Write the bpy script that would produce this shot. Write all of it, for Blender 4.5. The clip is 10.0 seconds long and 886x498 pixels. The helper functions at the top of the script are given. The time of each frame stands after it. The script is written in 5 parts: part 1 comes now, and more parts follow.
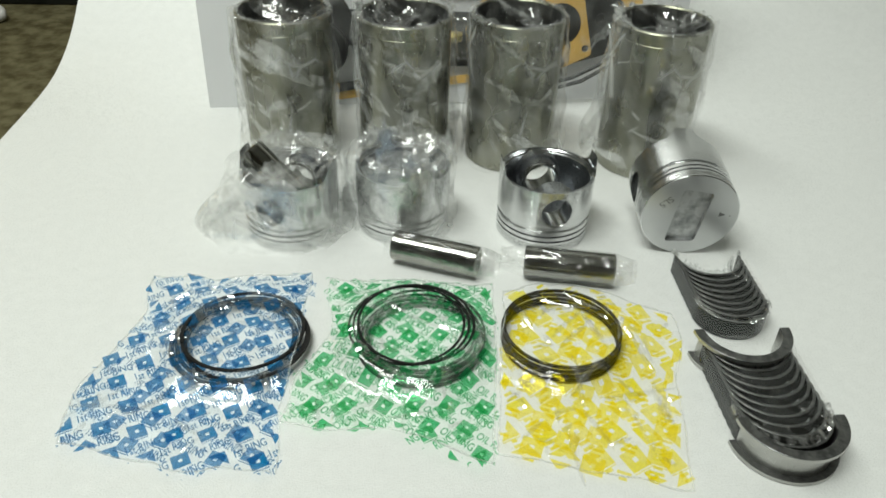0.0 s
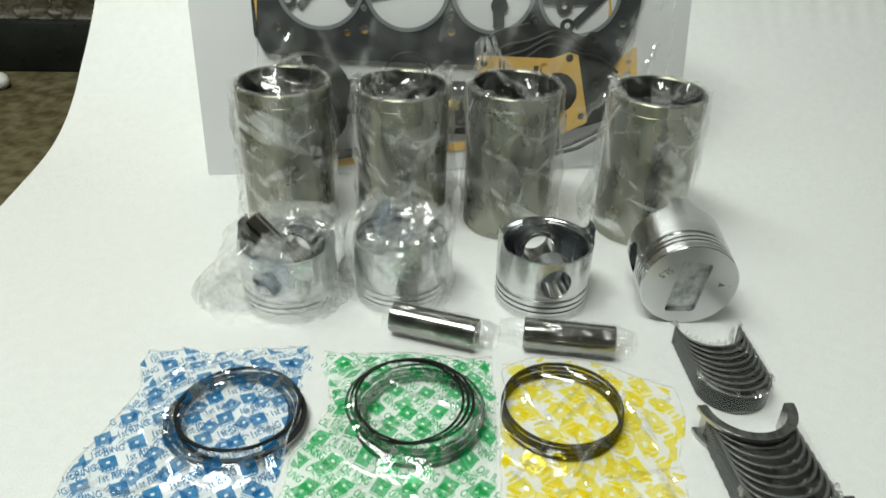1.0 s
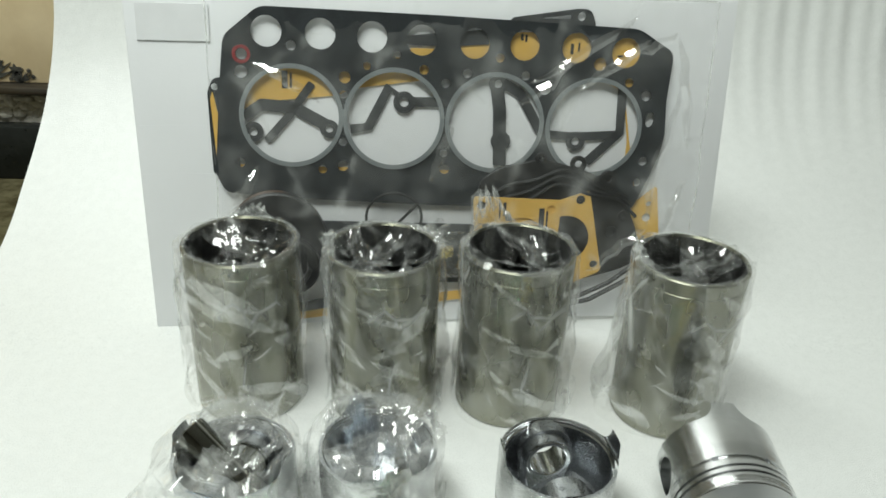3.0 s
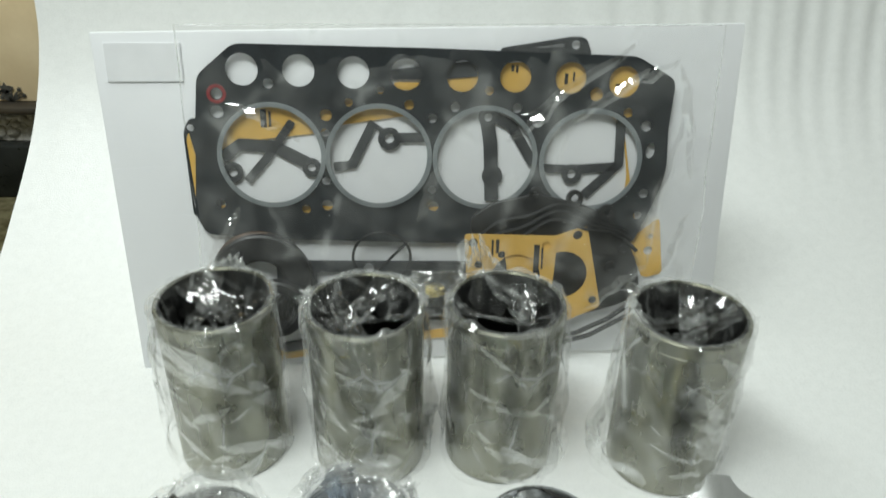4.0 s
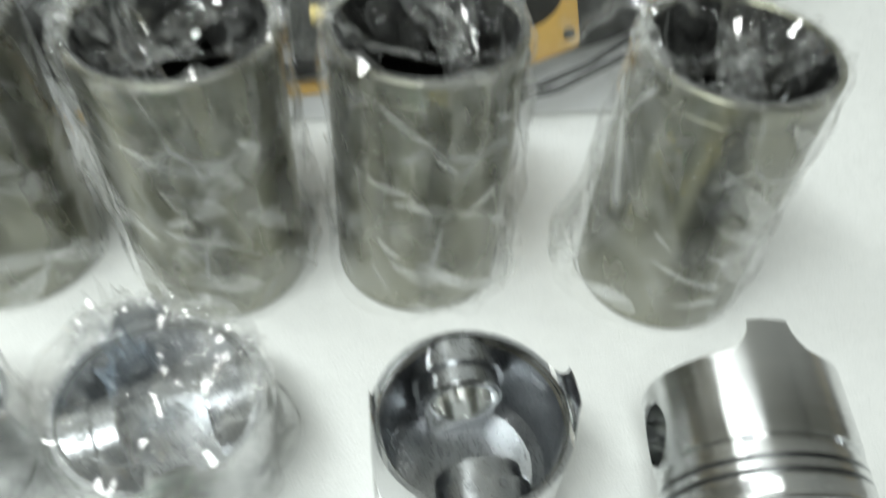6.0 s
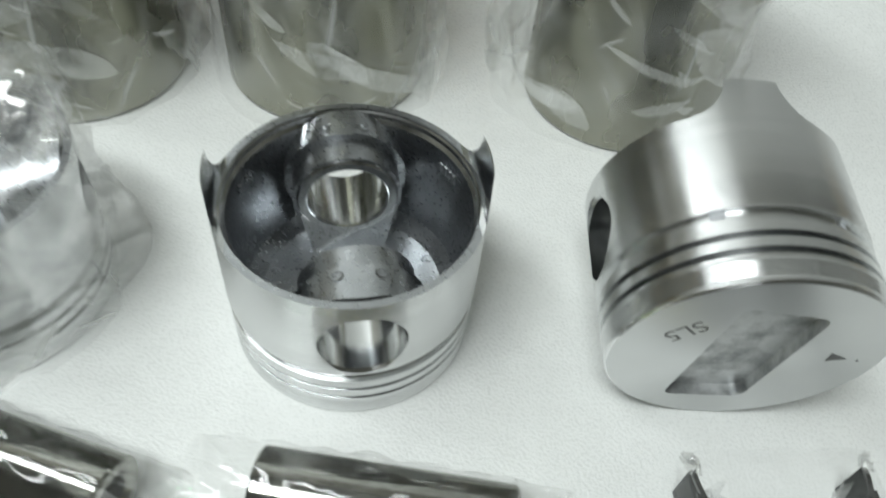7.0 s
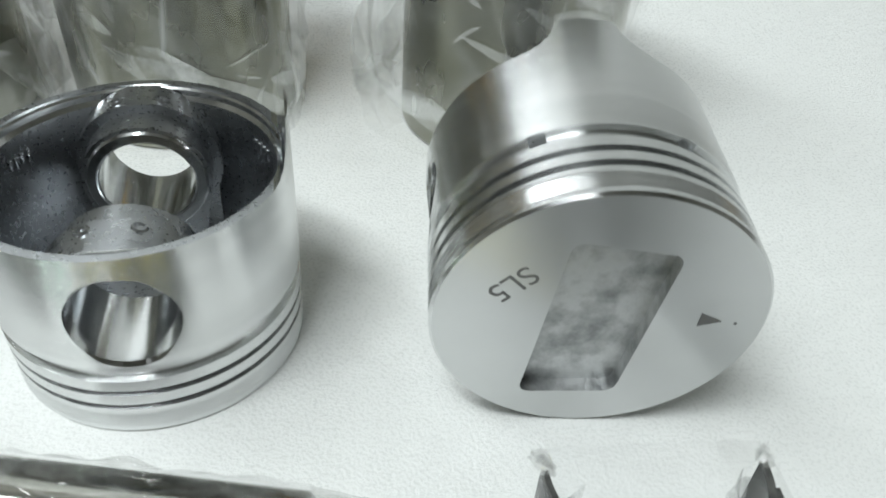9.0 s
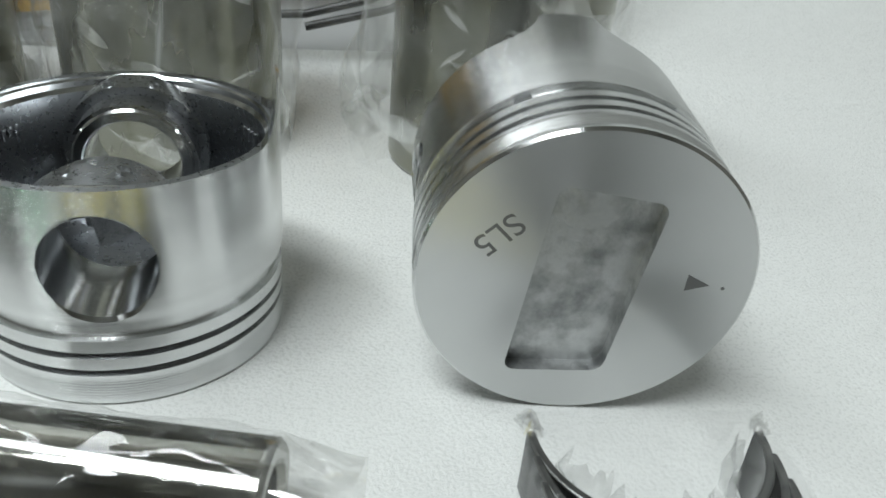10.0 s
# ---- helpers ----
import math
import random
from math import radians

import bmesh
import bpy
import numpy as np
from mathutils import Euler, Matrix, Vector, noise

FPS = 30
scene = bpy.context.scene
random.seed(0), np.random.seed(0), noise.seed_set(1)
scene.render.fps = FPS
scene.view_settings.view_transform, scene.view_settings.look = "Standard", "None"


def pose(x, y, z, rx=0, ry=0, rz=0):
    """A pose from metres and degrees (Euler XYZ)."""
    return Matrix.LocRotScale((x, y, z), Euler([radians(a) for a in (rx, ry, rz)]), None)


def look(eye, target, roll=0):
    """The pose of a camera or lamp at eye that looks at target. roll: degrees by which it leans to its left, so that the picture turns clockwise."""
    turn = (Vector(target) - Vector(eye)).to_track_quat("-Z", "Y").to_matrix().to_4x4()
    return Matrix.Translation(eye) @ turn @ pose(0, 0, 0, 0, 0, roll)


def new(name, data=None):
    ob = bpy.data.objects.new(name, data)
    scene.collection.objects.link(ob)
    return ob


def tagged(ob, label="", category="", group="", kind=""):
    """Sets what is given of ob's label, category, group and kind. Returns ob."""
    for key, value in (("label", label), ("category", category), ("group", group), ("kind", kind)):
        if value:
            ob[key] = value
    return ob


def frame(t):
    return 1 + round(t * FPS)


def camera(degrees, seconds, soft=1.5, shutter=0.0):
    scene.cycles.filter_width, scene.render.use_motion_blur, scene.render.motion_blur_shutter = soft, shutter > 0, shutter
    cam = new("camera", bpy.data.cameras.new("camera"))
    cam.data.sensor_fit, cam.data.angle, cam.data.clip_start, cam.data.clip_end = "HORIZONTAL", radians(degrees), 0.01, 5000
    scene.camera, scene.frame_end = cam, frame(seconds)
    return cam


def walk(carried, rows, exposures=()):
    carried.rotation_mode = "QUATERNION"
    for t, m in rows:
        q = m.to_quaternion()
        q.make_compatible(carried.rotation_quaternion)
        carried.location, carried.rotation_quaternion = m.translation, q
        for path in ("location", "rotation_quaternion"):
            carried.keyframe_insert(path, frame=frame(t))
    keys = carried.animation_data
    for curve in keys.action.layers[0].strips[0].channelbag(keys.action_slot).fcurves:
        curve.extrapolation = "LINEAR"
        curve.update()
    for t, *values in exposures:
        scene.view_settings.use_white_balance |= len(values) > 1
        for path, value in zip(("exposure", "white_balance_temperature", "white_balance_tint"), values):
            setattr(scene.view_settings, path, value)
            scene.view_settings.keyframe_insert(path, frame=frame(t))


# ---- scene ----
cam = camera(60.00, 10.0, 1.6, 0.4)
PATH = [
    (0, (0.01781, 0.06894, 0.32925), (0.06569, 0.88226, -0.25060), 1.89),
    (0.5, (0.01541, 0.07381, 0.33197), (0.06022, 0.90430, -0.22326), 1.80),
    (1, (0.01718, 0.07903, 0.33841), (0.06869, 0.93018, -0.18397), 1.77),
    (1.5, (0.01806, 0.09596, 0.34130), (0.06683, 0.95655, -0.16566), 2.29),
    (2, (0.01963, 0.13399, 0.34852), (0.07873, 1.00212, -0.14430), 2.49),
    (2.5, (0.02296, 0.17114, 0.35232), (0.08001, 1.05981, -0.10268), 2.79),
    (2.7, (0.02312, 0.19418, 0.35802), (0.08636, 1.08261, -0.09660), 2.81),
    (3.8, (0.03498, 0.25750, 0.39899), (0.08982, 1.11424, -0.11383), 2.76),
    (4, (0.05309, 0.27046, 0.40910), (0.08104, 1.13112, -0.09931), 1.13),
    (4.5, (0.05266, 0.31366, 0.42876), (0.07981, 1.13804, -0.13663), 3.73),
    (5, (0.01405, 0.36107, 0.41092), (0.07771, 1.10558, -0.25366), 5.22),
    (5.5, (0.04333, 0.41211, 0.34901), (0.12171, 1.14028, -0.33188), 5.08),
    (5.8, (0.07291, 0.41313, 0.30187), (0.13781, 1.15007, -0.37097), 3.85),
    (6, (0.09180, 0.42930, 0.28260), (0.17012, 1.09433, -0.46010), 4.63),
    (6.2, (0.10690, 0.44436, 0.26861), (0.17340, 1.03184, -0.53790), 5.73),
    (7.3, (0.13808, 0.42323, 0.17433), (0.25776, 1.07642, -0.57335), 8.27),
    (7.5, (0.14752, 0.42571, 0.16838), (0.28840, 1.08907, -0.56654), 8.76),
    (8, (0.15191, 0.42945, 0.16382), (0.25662, 1.09601, -0.57424), 5.90),
    (8.5, (0.15622, 0.42505, 0.16390), (0.24790, 1.12803, -0.54138), 4.39),
    (9, (0.17422, 0.41530, 0.14461), (0.27090, 1.18053, -0.49185), 3.88),
    (9.5, (0.17257, 0.40493, 0.12448), (0.29649, 1.22006, -0.44133), 4.92),
    (10, (0.17350, 0.39678, 0.11576), (0.29496, 1.25480, -0.38328), 5.40),
]
walk(cam, [(t, look(eye, target, roll)) for t, eye, target, roll in PATH],
     [(0, -0.46, 6500, 13), (1.5, -0.33, 6480, 13), (2.5, -0.28, 6420, 12), (4.5, -0.24, 6250, 14), (6.0, -0.12, 6250, 15), (7.5, -0.42, 6150, 16), (8.0, -0.29, 6140, 16), (8.5, -0.22, 6130, 17), (9.0, -0.17, 6120, 17), (9.5, -0.20, 6120, 17), (10, -0.37, 6120, 17)])

# ---- world and lights ----
world = bpy.data.worlds.new("room_air")
scene.world = world
world.use_nodes = True
world.node_tree.nodes["Background"].inputs[0].default_value = (0.75, 0.82, 0.80, 1)
world.node_tree.nodes["Background"].inputs[1].default_value = 0.08


def area_lamp(name, eye, target, sx, sy, watts, colour):
    data = bpy.data.lights.new(name, "AREA")
    data.shape, data.size, data.size_y, data.energy, data.color = "RECTANGLE", sx, sy, watts, colour
    ob = new(name, data)
    ob.matrix_world = look(eye, target)
    return ob


area_lamp("ceiling_lamp_front", (-0.42, 0.50, 1.35), (-0.08, 0.86, 0.20), 1.3, 0.24, 12.3, (0.93, 1.0, 0.92))
area_lamp("ceiling_lamp_middle", (-0.60, -0.25, 2.25), (-0.1, 0.4, 0.0), 1.3, 0.30, 40.0, (0.93, 1.0, 0.92))


# ---- materials ----
def mat(name):
    m = bpy.data.materials.new(name)
    m.use_nodes = True
    nt = m.node_tree
    nt.nodes.clear()
    out = nt.nodes.new("ShaderNodeOutputMaterial")
    return m, nt, out


def node(nt, kind, **inputs):
    n = nt.nodes.new(kind)
    for k, v in inputs.items():
        n.inputs[k.replace("_", " ")].default_value = v
    return n


def link(nt, a, ao, b, bi):
    nt.links.new(a.outputs[ao], b.inputs[bi])


def coords(nt, scale=(1, 1, 1)):
    tc = nt.nodes.new("ShaderNodeTexCoord")
    mp = nt.nodes.new("ShaderNodeMapping")
    mp.inputs["Scale"].default_value = scale
    link(nt, tc, "Object", mp, "Vector")
    return mp


def noise_tex(nt, mp, scale, detail=4.0, rough=0.55):
    n = node(nt, "ShaderNodeTexNoise", Scale=scale, Detail=detail, Roughness=rough)
    link(nt, mp, "Vector", n, "Vector")
    return n


def ramp(nt, src, out, a, b, ca, cb):
    r = nt.nodes.new("ShaderNodeValToRGB")
    r.color_ramp.elements[0].position, r.color_ramp.elements[1].position = a, b
    r.color_ramp.elements[0].color, r.color_ramp.elements[1].color = (*ca, 1), (*cb, 1)
    link(nt, src, out, r, "Fac")
    return r


def surface(name, ca, cb, rough=(0.4, 0.6), metal=0.0, scale=40.0, fine=600.0, bump=0.05, dist=0.001,
            stretch=(1, 1, 1), spec=0.5, coarse_bump=0.0, span=(0.35, 0.65)):
    """Colour and gloss vary at a coarse and a fine scale; the fine one also gives relief."""
    m, nt, out = mat(name)
    p = node(nt, "ShaderNodeBsdfPrincipled", Metallic=metal)
    p.inputs["Specular IOR Level"].default_value = spec
    mp = coords(nt, stretch)
    big, small = noise_tex(nt, mp, scale), noise_tex(nt, mp, fine, 3.0)
    col = ramp(nt, big, "Fac", span[0], span[1], ca, cb)
    link(nt, col, "Color", p, "Base Color")
    ro = nt.nodes.new("ShaderNodeMapRange")
    ro.inputs["To Min"].default_value, ro.inputs["To Max"].default_value = rough
    ro.inputs["From Min"].default_value, ro.inputs["From Max"].default_value = 0.3, 0.7
    link(nt, small, "Fac", ro, "Value")
    link(nt, ro, "Result", p, "Roughness")
    b = node(nt, "ShaderNodeBump", Strength=bump, Distance=dist)
    link(nt, small, "Fac", b, "Height")
    if coarse_bump:
        b2 = node(nt, "ShaderNodeBump", Strength=coarse_bump, Distance=dist * 6)
        link(nt, big, "Fac", b2, "Height")
        link(nt, b2, "Normal", b, "Normal")
    link(nt, b, "Normal", p, "Normal")
    link(nt, p, "BSDF", out, "Surface")
    return m


def film(name, gloss=0.05, haze=0.05, rough=0.07, rim=0.35, haze_colour=(0.85, 0.87, 0.84), scale=90.0, relief=0.25, crease=0.25, lines=38.0):
    """Thin clear plastic: mostly see-through, glossy where it turns away, milky and white along its creases."""
    m, nt, out = mat(name)
    clear = node(nt, "ShaderNodeBsdfTransparent", Color=(1, 1, 1, 1))
    glossy = node(nt, "ShaderNodeBsdfGlossy", Color=(1, 1, 1, 1), Roughness=rough)
    milk = node(nt, "ShaderNodeBsdfDiffuse", Color=(*haze_colour, 1))
    mp = coords(nt)
    drawn = coords(nt, (1.0, 1.0, 0.32))
    drawn.inputs["Rotation"].default_value = (0.65, 0.45, 0.2)
    n = noise_tex(nt, drawn, scale, 2.0)
    b = node(nt, "ShaderNodeBump", Strength=relief, Distance=0.002)
    link(nt, n, "Fac", b, "Height")
    link(nt, b, "Normal", glossy, "Normal")
    cloud = noise_tex(nt, mp, 35.0, 1.5)
    hz = nt.nodes.new("ShaderNodeMapRange")
    hz.inputs["From Min"].default_value, hz.inputs["From Max"].default_value = 0.40, 0.75
    hz.inputs["To Min"].default_value, hz.inputs["To Max"].default_value = haze * 0.3, haze * 1.9
    link(nt, cloud, "Fac", hz, "Value")
    # thin pale lines where the film has been folded
    slant = coords(nt, (1.0, 1.0, 0.55))
    slant.inputs["Rotation"].default_value = (0.5, 0.7, 0.3)
    fold = node(nt, "ShaderNodeTexVoronoi", Scale=lines)
    fold.feature = "DISTANCE_TO_EDGE"
    link(nt, slant, "Vector", fold, "Vector")
    ln = nt.nodes.new("ShaderNodeMapRange")
    ln.inputs["From Min"].default_value, ln.inputs["From Max"].default_value = 0.0, 0.045
    ln.inputs["To Min"].default_value, ln.inputs["To Max"].default_value = crease, 0.0
    link(nt, fold, "Distance", ln, "Value")
    gate = nt.nodes.new("ShaderNodeMath")
    gate.operation = "MULTIPLY"
    gr = nt.nodes.new("ShaderNodeMapRange")
    gr.inputs["From Min"].default_value, gr.inputs["From Max"].default_value = 0.46, 0.62
    link(nt, cloud, "Fac", gr, "Value")
    link(nt, ln, "Result", gate, 0)
    link(nt, gr, "Result", gate, 1)
    both = nt.nodes.new("ShaderNodeMath")
    both.use_clamp = True
    link(nt, hz, "Result", both, 0)
    link(nt, gate, "Value", both, 1)
    lw = node(nt, "ShaderNodeLayerWeight", Blend=0.5)
    link(nt, b, "Normal", lw, "Normal")
    pw = nt.nodes.new("ShaderNodeMath")
    pw.operation = "POWER"
    pw.inputs[1].default_value = 4.0
    link(nt, lw, "Facing", pw, 0)
    k = nt.nodes.new("ShaderNodeMath")
    k.operation, k.use_clamp = "MULTIPLY_ADD", True
    k.inputs[1].default_value, k.inputs[2].default_value = rim, gloss
    link(nt, pw, "Value", k, 0)
    m1, m2 = nt.nodes.new("ShaderNodeMixShader"), nt.nodes.new("ShaderNodeMixShader")
    link(nt, both, "Value", m1, 0)
    link(nt, clear, "BSDF", m1, 1)
    link(nt, milk, "BSDF", m1, 2)
    link(nt, k, "Value", m2, 0)
    link(nt, m1, "Shader", m2, 1)
    link(nt, glossy, "BSDF", m2, 2)
    link(nt, m2, "Shader", out, "Surface")
    return m


def ink(name, stain, colour, cover):
    """Printing ink on film: stains what is seen through it and covers it a little."""
    m, nt, out = mat(name)
    mp = coords(nt)
    n = noise_tex(nt, mp, 70.0, 4.0)
    tone = ramp(nt, n, "Fac", 0.3, 0.7, stain, tuple(0.35 + 0.65 * c for c in stain))
    clear = node(nt, "ShaderNodeBsdfTransparent")
    link(nt, tone, "Color", clear, "Color")
    p = node(nt, "ShaderNodeBsdfPrincipled", Roughness=0.3)
    p.inputs["Base Color"].default_value = (*colour, 1)
    mx = nt.nodes.new("ShaderNodeMixShader")
    mx.inputs[0].default_value = cover
    link(nt, clear, "BSDF", mx, 1)
    link(nt, p, "BSDF", mx, 2)
    link(nt, mx, "Shader", out, "Surface")
    return m


M_FOAM = surface("white_foam_sheet", (0.785, 0.795, 0.775), (0.815, 0.825, 0.805), (0.12, 0.55), scale=120.0, fine=1000.0, bump=0.42, dist=0.0010)
M_CARPET = surface("brown_carpet", (0.075, 0.064, 0.030), (0.18, 0.16, 0.088), (0.9, 1.0), scale=60.0, fine=700.0, bump=0.9, dist=0.004, spec=0.1)
M_SKIRT = surface("black_skirting_tile", (0.006, 0.008, 0.007), (0.02, 0.022, 0.02), (0.25, 0.6), scale=14.0, fine=160.0, bump=0.15)
M_PLASTER = surface("cracked_plaster", (0.66, 0.62, 0.52), (0.88, 0.85, 0.77), (0.8, 0.95), scale=22.0, fine=140.0, bump=0.8, dist=0.004, coarse_bump=0.6)
M_PAPER_WALL = surface("ochre_wall_paint", (0.76, 0.60, 0.36), (0.88, 0.72, 0.46), (0.6, 0.8), scale=16.0, fine=220.0, bump=0.2)
M_MOTIF = surface("dark_wall_motif", (0.03, 0.03, 0.025), (0.09, 0.085, 0.07), (0.6, 0.8), scale=60.0, fine=300.0)
M_MOULD = surface("dark_wood_moulding", (0.014, 0.011, 0.008), (0.05, 0.038, 0.022), (0.4, 0.7), scale=20.0, fine=150.0, stretch=(0.2, 1, 1))
M_ROOM = surface("beige_room_wall", (0.24, 0.235, 0.205), (0.31, 0.30, 0.265), (0.8, 0.95), scale=2.0, fine=60.0)
M_CEIL = surface("white_ceiling_paint", (0.62, 0.63, 0.61), (0.70, 0.71, 0.69), (0.8, 0.95), scale=2.0, fine=60.0)
M_ALU = surface("machined_aluminium", (0.72, 0.73, 0.73), (0.80, 0.81, 0.81), (0.19, 0.23), 1.0, 30.0, 900.0, 0.05, 0.0003, (0.25, 0.25, 9.0))
M_CROWN = surface("turned_aluminium_crown", (0.60, 0.61, 0.61), (0.67, 0.68, 0.68), (0.33, 0.36), 1.0, 14.0, 900.0, 0.0, 0.0003)

M_CAST = surface("cast_aluminium", (0.40, 0.415, 0.43), (0.50, 0.515, 0.53), (0.26, 0.31), 1.0, 60.0, 900.0, 0.04, 0.0004)
M_BORED = surface("bored_aluminium", (0.66, 0.67, 0.67), (0.74, 0.75, 0.75), (0.13, 0.18), 1.0, 30.0, 900.0, 0.02, 0.0003)
M_RECESS = surface("stained_cast_recess", (0.30, 0.31, 0.31), (0.60, 0.61, 0.61), (0.35, 0.6), 0.9, 120.0, 700.0, 0.25, 0.0008, span=(0.35, 0.6))
# shade in the two thin ring grooves, put into a darker aluminium colour
M_GROOVE_SHADE = surface("ring_groove_shade", (0.10, 0.105, 0.105), (0.16, 0.165, 0.165), (0.35, 0.45), 1.0)
M_LINER = surface("phosphated_steel_liner", (0.215, 0.214, 0.160), (0.262, 0.260, 0.196), (0.26, 0.29), 1.0, 26.0, 60.0, 0.0, 0.0003, (1.0, 1.0, 0.5))
# honed steel, coloured near-black for the shade down inside the liner
M_BORE = surface("honed_liner_bore_shade", (0.035, 0.036, 0.034), (0.065, 0.066, 0.062), (0.25, 0.4), 1.0, 40.0, 900.0, 0.2, 0.0004)
M_PIN = surface("polished_steel_pin", (0.28, 0.28, 0.255), (0.35, 0.35, 0.32), (0.06, 0.11), 1.0, 30.0, 900.0, 0.05, 0.0003)
M_SHELL = surface("grey_bearing_steel", (0.020, 0.022, 0.022), (0.042, 0.045, 0.044), (0.17, 0.25), 1.0, 45.0, 900.0, 0.10, 0.0004)
M_FLANGE = surface("bright_thrust_flange", (0.42, 0.42, 0.40), (0.53, 0.53, 0.51), (0.26, 0.36), 1.0, 45.0, 900.0, 0.10, 0.0004)
M_RIM = surface("pale_shell_rim", (0.07, 0.072, 0.070), (0.17, 0.172, 0.165), (0.28, 0.42), 0.7, 220.0, 900.0, 0.10, 0.0004)
M_RING = surface("black_piston_ring", (0.008, 0.008, 0.008), (0.018, 0.018, 0.017), (0.5, 0.65), 0.0, 60.0, 800.0, 0.1, spec=0.15)
M_CHROME = surface("chromed_ring_edge", (0.24, 0.24, 0.24), (0.40, 0.40, 0.39), (0.2, 0.3), 1.0, 60.0, 800.0, 0.1)
M_BOARD = surface("white_cardboard", (0.755, 0.765, 0.775), (0.80, 0.81, 0.82), (0.55, 0.75), scale=6.0, fine=260.0, bump=0.08)
M_GASKET = surface("graphite_gasket", (0.012, 0.015, 0.017), (0.026, 0.031, 0.034), (0.5, 0.7), scale=40.0, fine=700.0, bump=0.15)
M_GASKET_B = surface("grey_gasket_paper", (0.03, 0.033, 0.035), (0.05, 0.054, 0.056), (0.6, 0.8), scale=40.0, fine=700.0, bump=0.1)
M_GROMMET = surface("grey_bore_grommet", (0.27, 0.30, 0.31), (0.35, 0.38, 0.39), (0.35, 0.5), 0.5, 40.0, 700.0, 0.1)
M_YELLOW = surface("yellow_gasket_paper", (0.66, 0.40, 0.085), (0.74, 0.47, 0.12), (0.6, 0.8), scale=40.0, fine=700.0, bump=0.08)
M_PRINT = surface("black_print", (0.015, 0.014, 0.012), (0.03, 0.028, 0.024), (0.5, 0.7))
M_RED = surface("red_sealing_ring", (0.24, 0.02, 0.022), (0.32, 0.035, 0.035), (0.4, 0.6))
M_RUBBER = surface("black_rubber", (0.008, 0.008, 0.008), (0.02, 0.02, 0.02), (0.35, 0.55), scale=40.0, fine=600.0)
M_SEALBROWN = surface("brown_seal_rim", (0.05, 0.028, 0.016), (0.09, 0.055, 0.035), (0.4, 0.6))
M_BRASS = surface("brass_fitting", (0.50, 0.40, 0.14), (0.62, 0.52, 0.22), (0.2, 0.35), 1.0)
M_MARK = surface("engraved_dark_mark", (0.14, 0.14, 0.14), (0.20, 0.20, 0.20), (0.5, 0.7))
M_WHITECLOTH = surface("white_cloth", (0.62, 0.61, 0.58), (0.74, 0.73, 0.70), (0.8, 0.95), scale=60.0, fine=500.0, bump=0.4)


def turned(material, amount):
    """Lathe marks run round the axis, so highlights are drawn out across them."""
    nt = material.node_tree
    p = next(n for n in nt.nodes if n.type == "BSDF_PRINCIPLED")
    tan = nt.nodes.new("ShaderNodeTangent")
    tan.direction_type, tan.axis = "RADIAL", "Z"
    link(nt, tan, "Tangent", p, "Tangent")
    p.inputs["Anisotropic"].default_value, p.inputs["Anisotropic Rotation"].default_value = amount, 0.25


turned(M_LINER, 0.8)
turned(M_ALU, 1.0)
turned(M_CROWN, 0.85)
F_BAG = film("clear_liner_bag_film", gloss=0.075, haze=0.125, rough=0.09, crease=0.30, relief=0.07, lines=30.0)
F_PISTON = film("clear_piston_bag_film", gloss=0.10, haze=0.12, rough=0.06, crease=0.14, relief=0.15, lines=32.0)
F_FOLD = film("folded_bag_film", gloss=0.15, haze=0.17, rough=0.10, crease=0.2, relief=0.1)
F_KIT = film("clear_kit_bag_film", gloss=0.045, haze=0.06, rough=0.16, rim=0.10, scale=25.0, relief=0.08, crease=0.16, lines=9.0)
F_BLUE = film("blue_tinted_bag_film", gloss=0.10, haze=0.07, rough=0.05, rim=0.15, crease=0.20, haze_colour=(0.45, 0.70, 0.90))
F_GREEN = film("green_tinted_bag_film", gloss=0.10, haze=0.07, rough=0.05, rim=0.15, crease=0.20, haze_colour=(0.50, 0.85, 0.58))
F_YELLOW = film("yellow_tinted_bag_film", gloss=0.04, haze=0.022, rough=0.05, rim=0.05, crease=0.05, haze_colour=(0.95, 0.85, 0.35))
F_SLEEVE = film("clear_sleeve_film", gloss=0.05, haze=0.05, rough=0.05, crease=0.25, relief=0.10)
F_WRAP = film("shrink_wrap_film", gloss=0.05, haze=0.010, rough=0.06, rim=0.12, crease=0.03)
F_CREASE = film("glossy_crease_film", gloss=0.18, haze=0.06, rough=0.05, crease=0.0, relief=0.1)
F_TUCK = film("clear_tucked_film", gloss=0.10, haze=0.03, rough=0.05, rim=0.2, crease=0.22, relief=0.04, lines=26.0)
F_BLUISH = film("bluish_inner_film", gloss=0.10, haze=0.34, rough=0.08, rim=0.2, haze_colour=(0.36, 0.43, 0.50), crease=0.1)
F_PUCKER = film("puckered_shrink_film", gloss=0.30, haze=0.10, rough=0.04, crease=0.0, relief=0.1)
FILMS = (F_FOLD, F_BLUISH, F_TUCK, F_CREASE, F_PUCKER, F_BAG, F_PISTON, F_KIT, F_BLUE, F_GREEN, F_YELLOW, F_SLEEVE, F_WRAP)
I_BLUE = ink("blue_ink", (0.002, 0.25, 0.52), (0.003, 0.17, 0.40), 0.28)
I_GREEN = ink("green_ink", (0.05, 0.56, 0.22), (0.01, 0.40, 0.12), 0.20)
I_YELLOW = ink("yellow_ink", (0.98, 0.86, 0.06), (0.90, 0.74, 0.02), 0.03)
INKS = (I_BLUE, I_GREEN, I_YELLOW)


# ---- helpers for building ----
def sharp(me, angle=32):
    me.polygons.foreach_set("use_smooth", [True] * len(me.polygons))
    me.set_sharp_from_angle(angle=radians(angle))


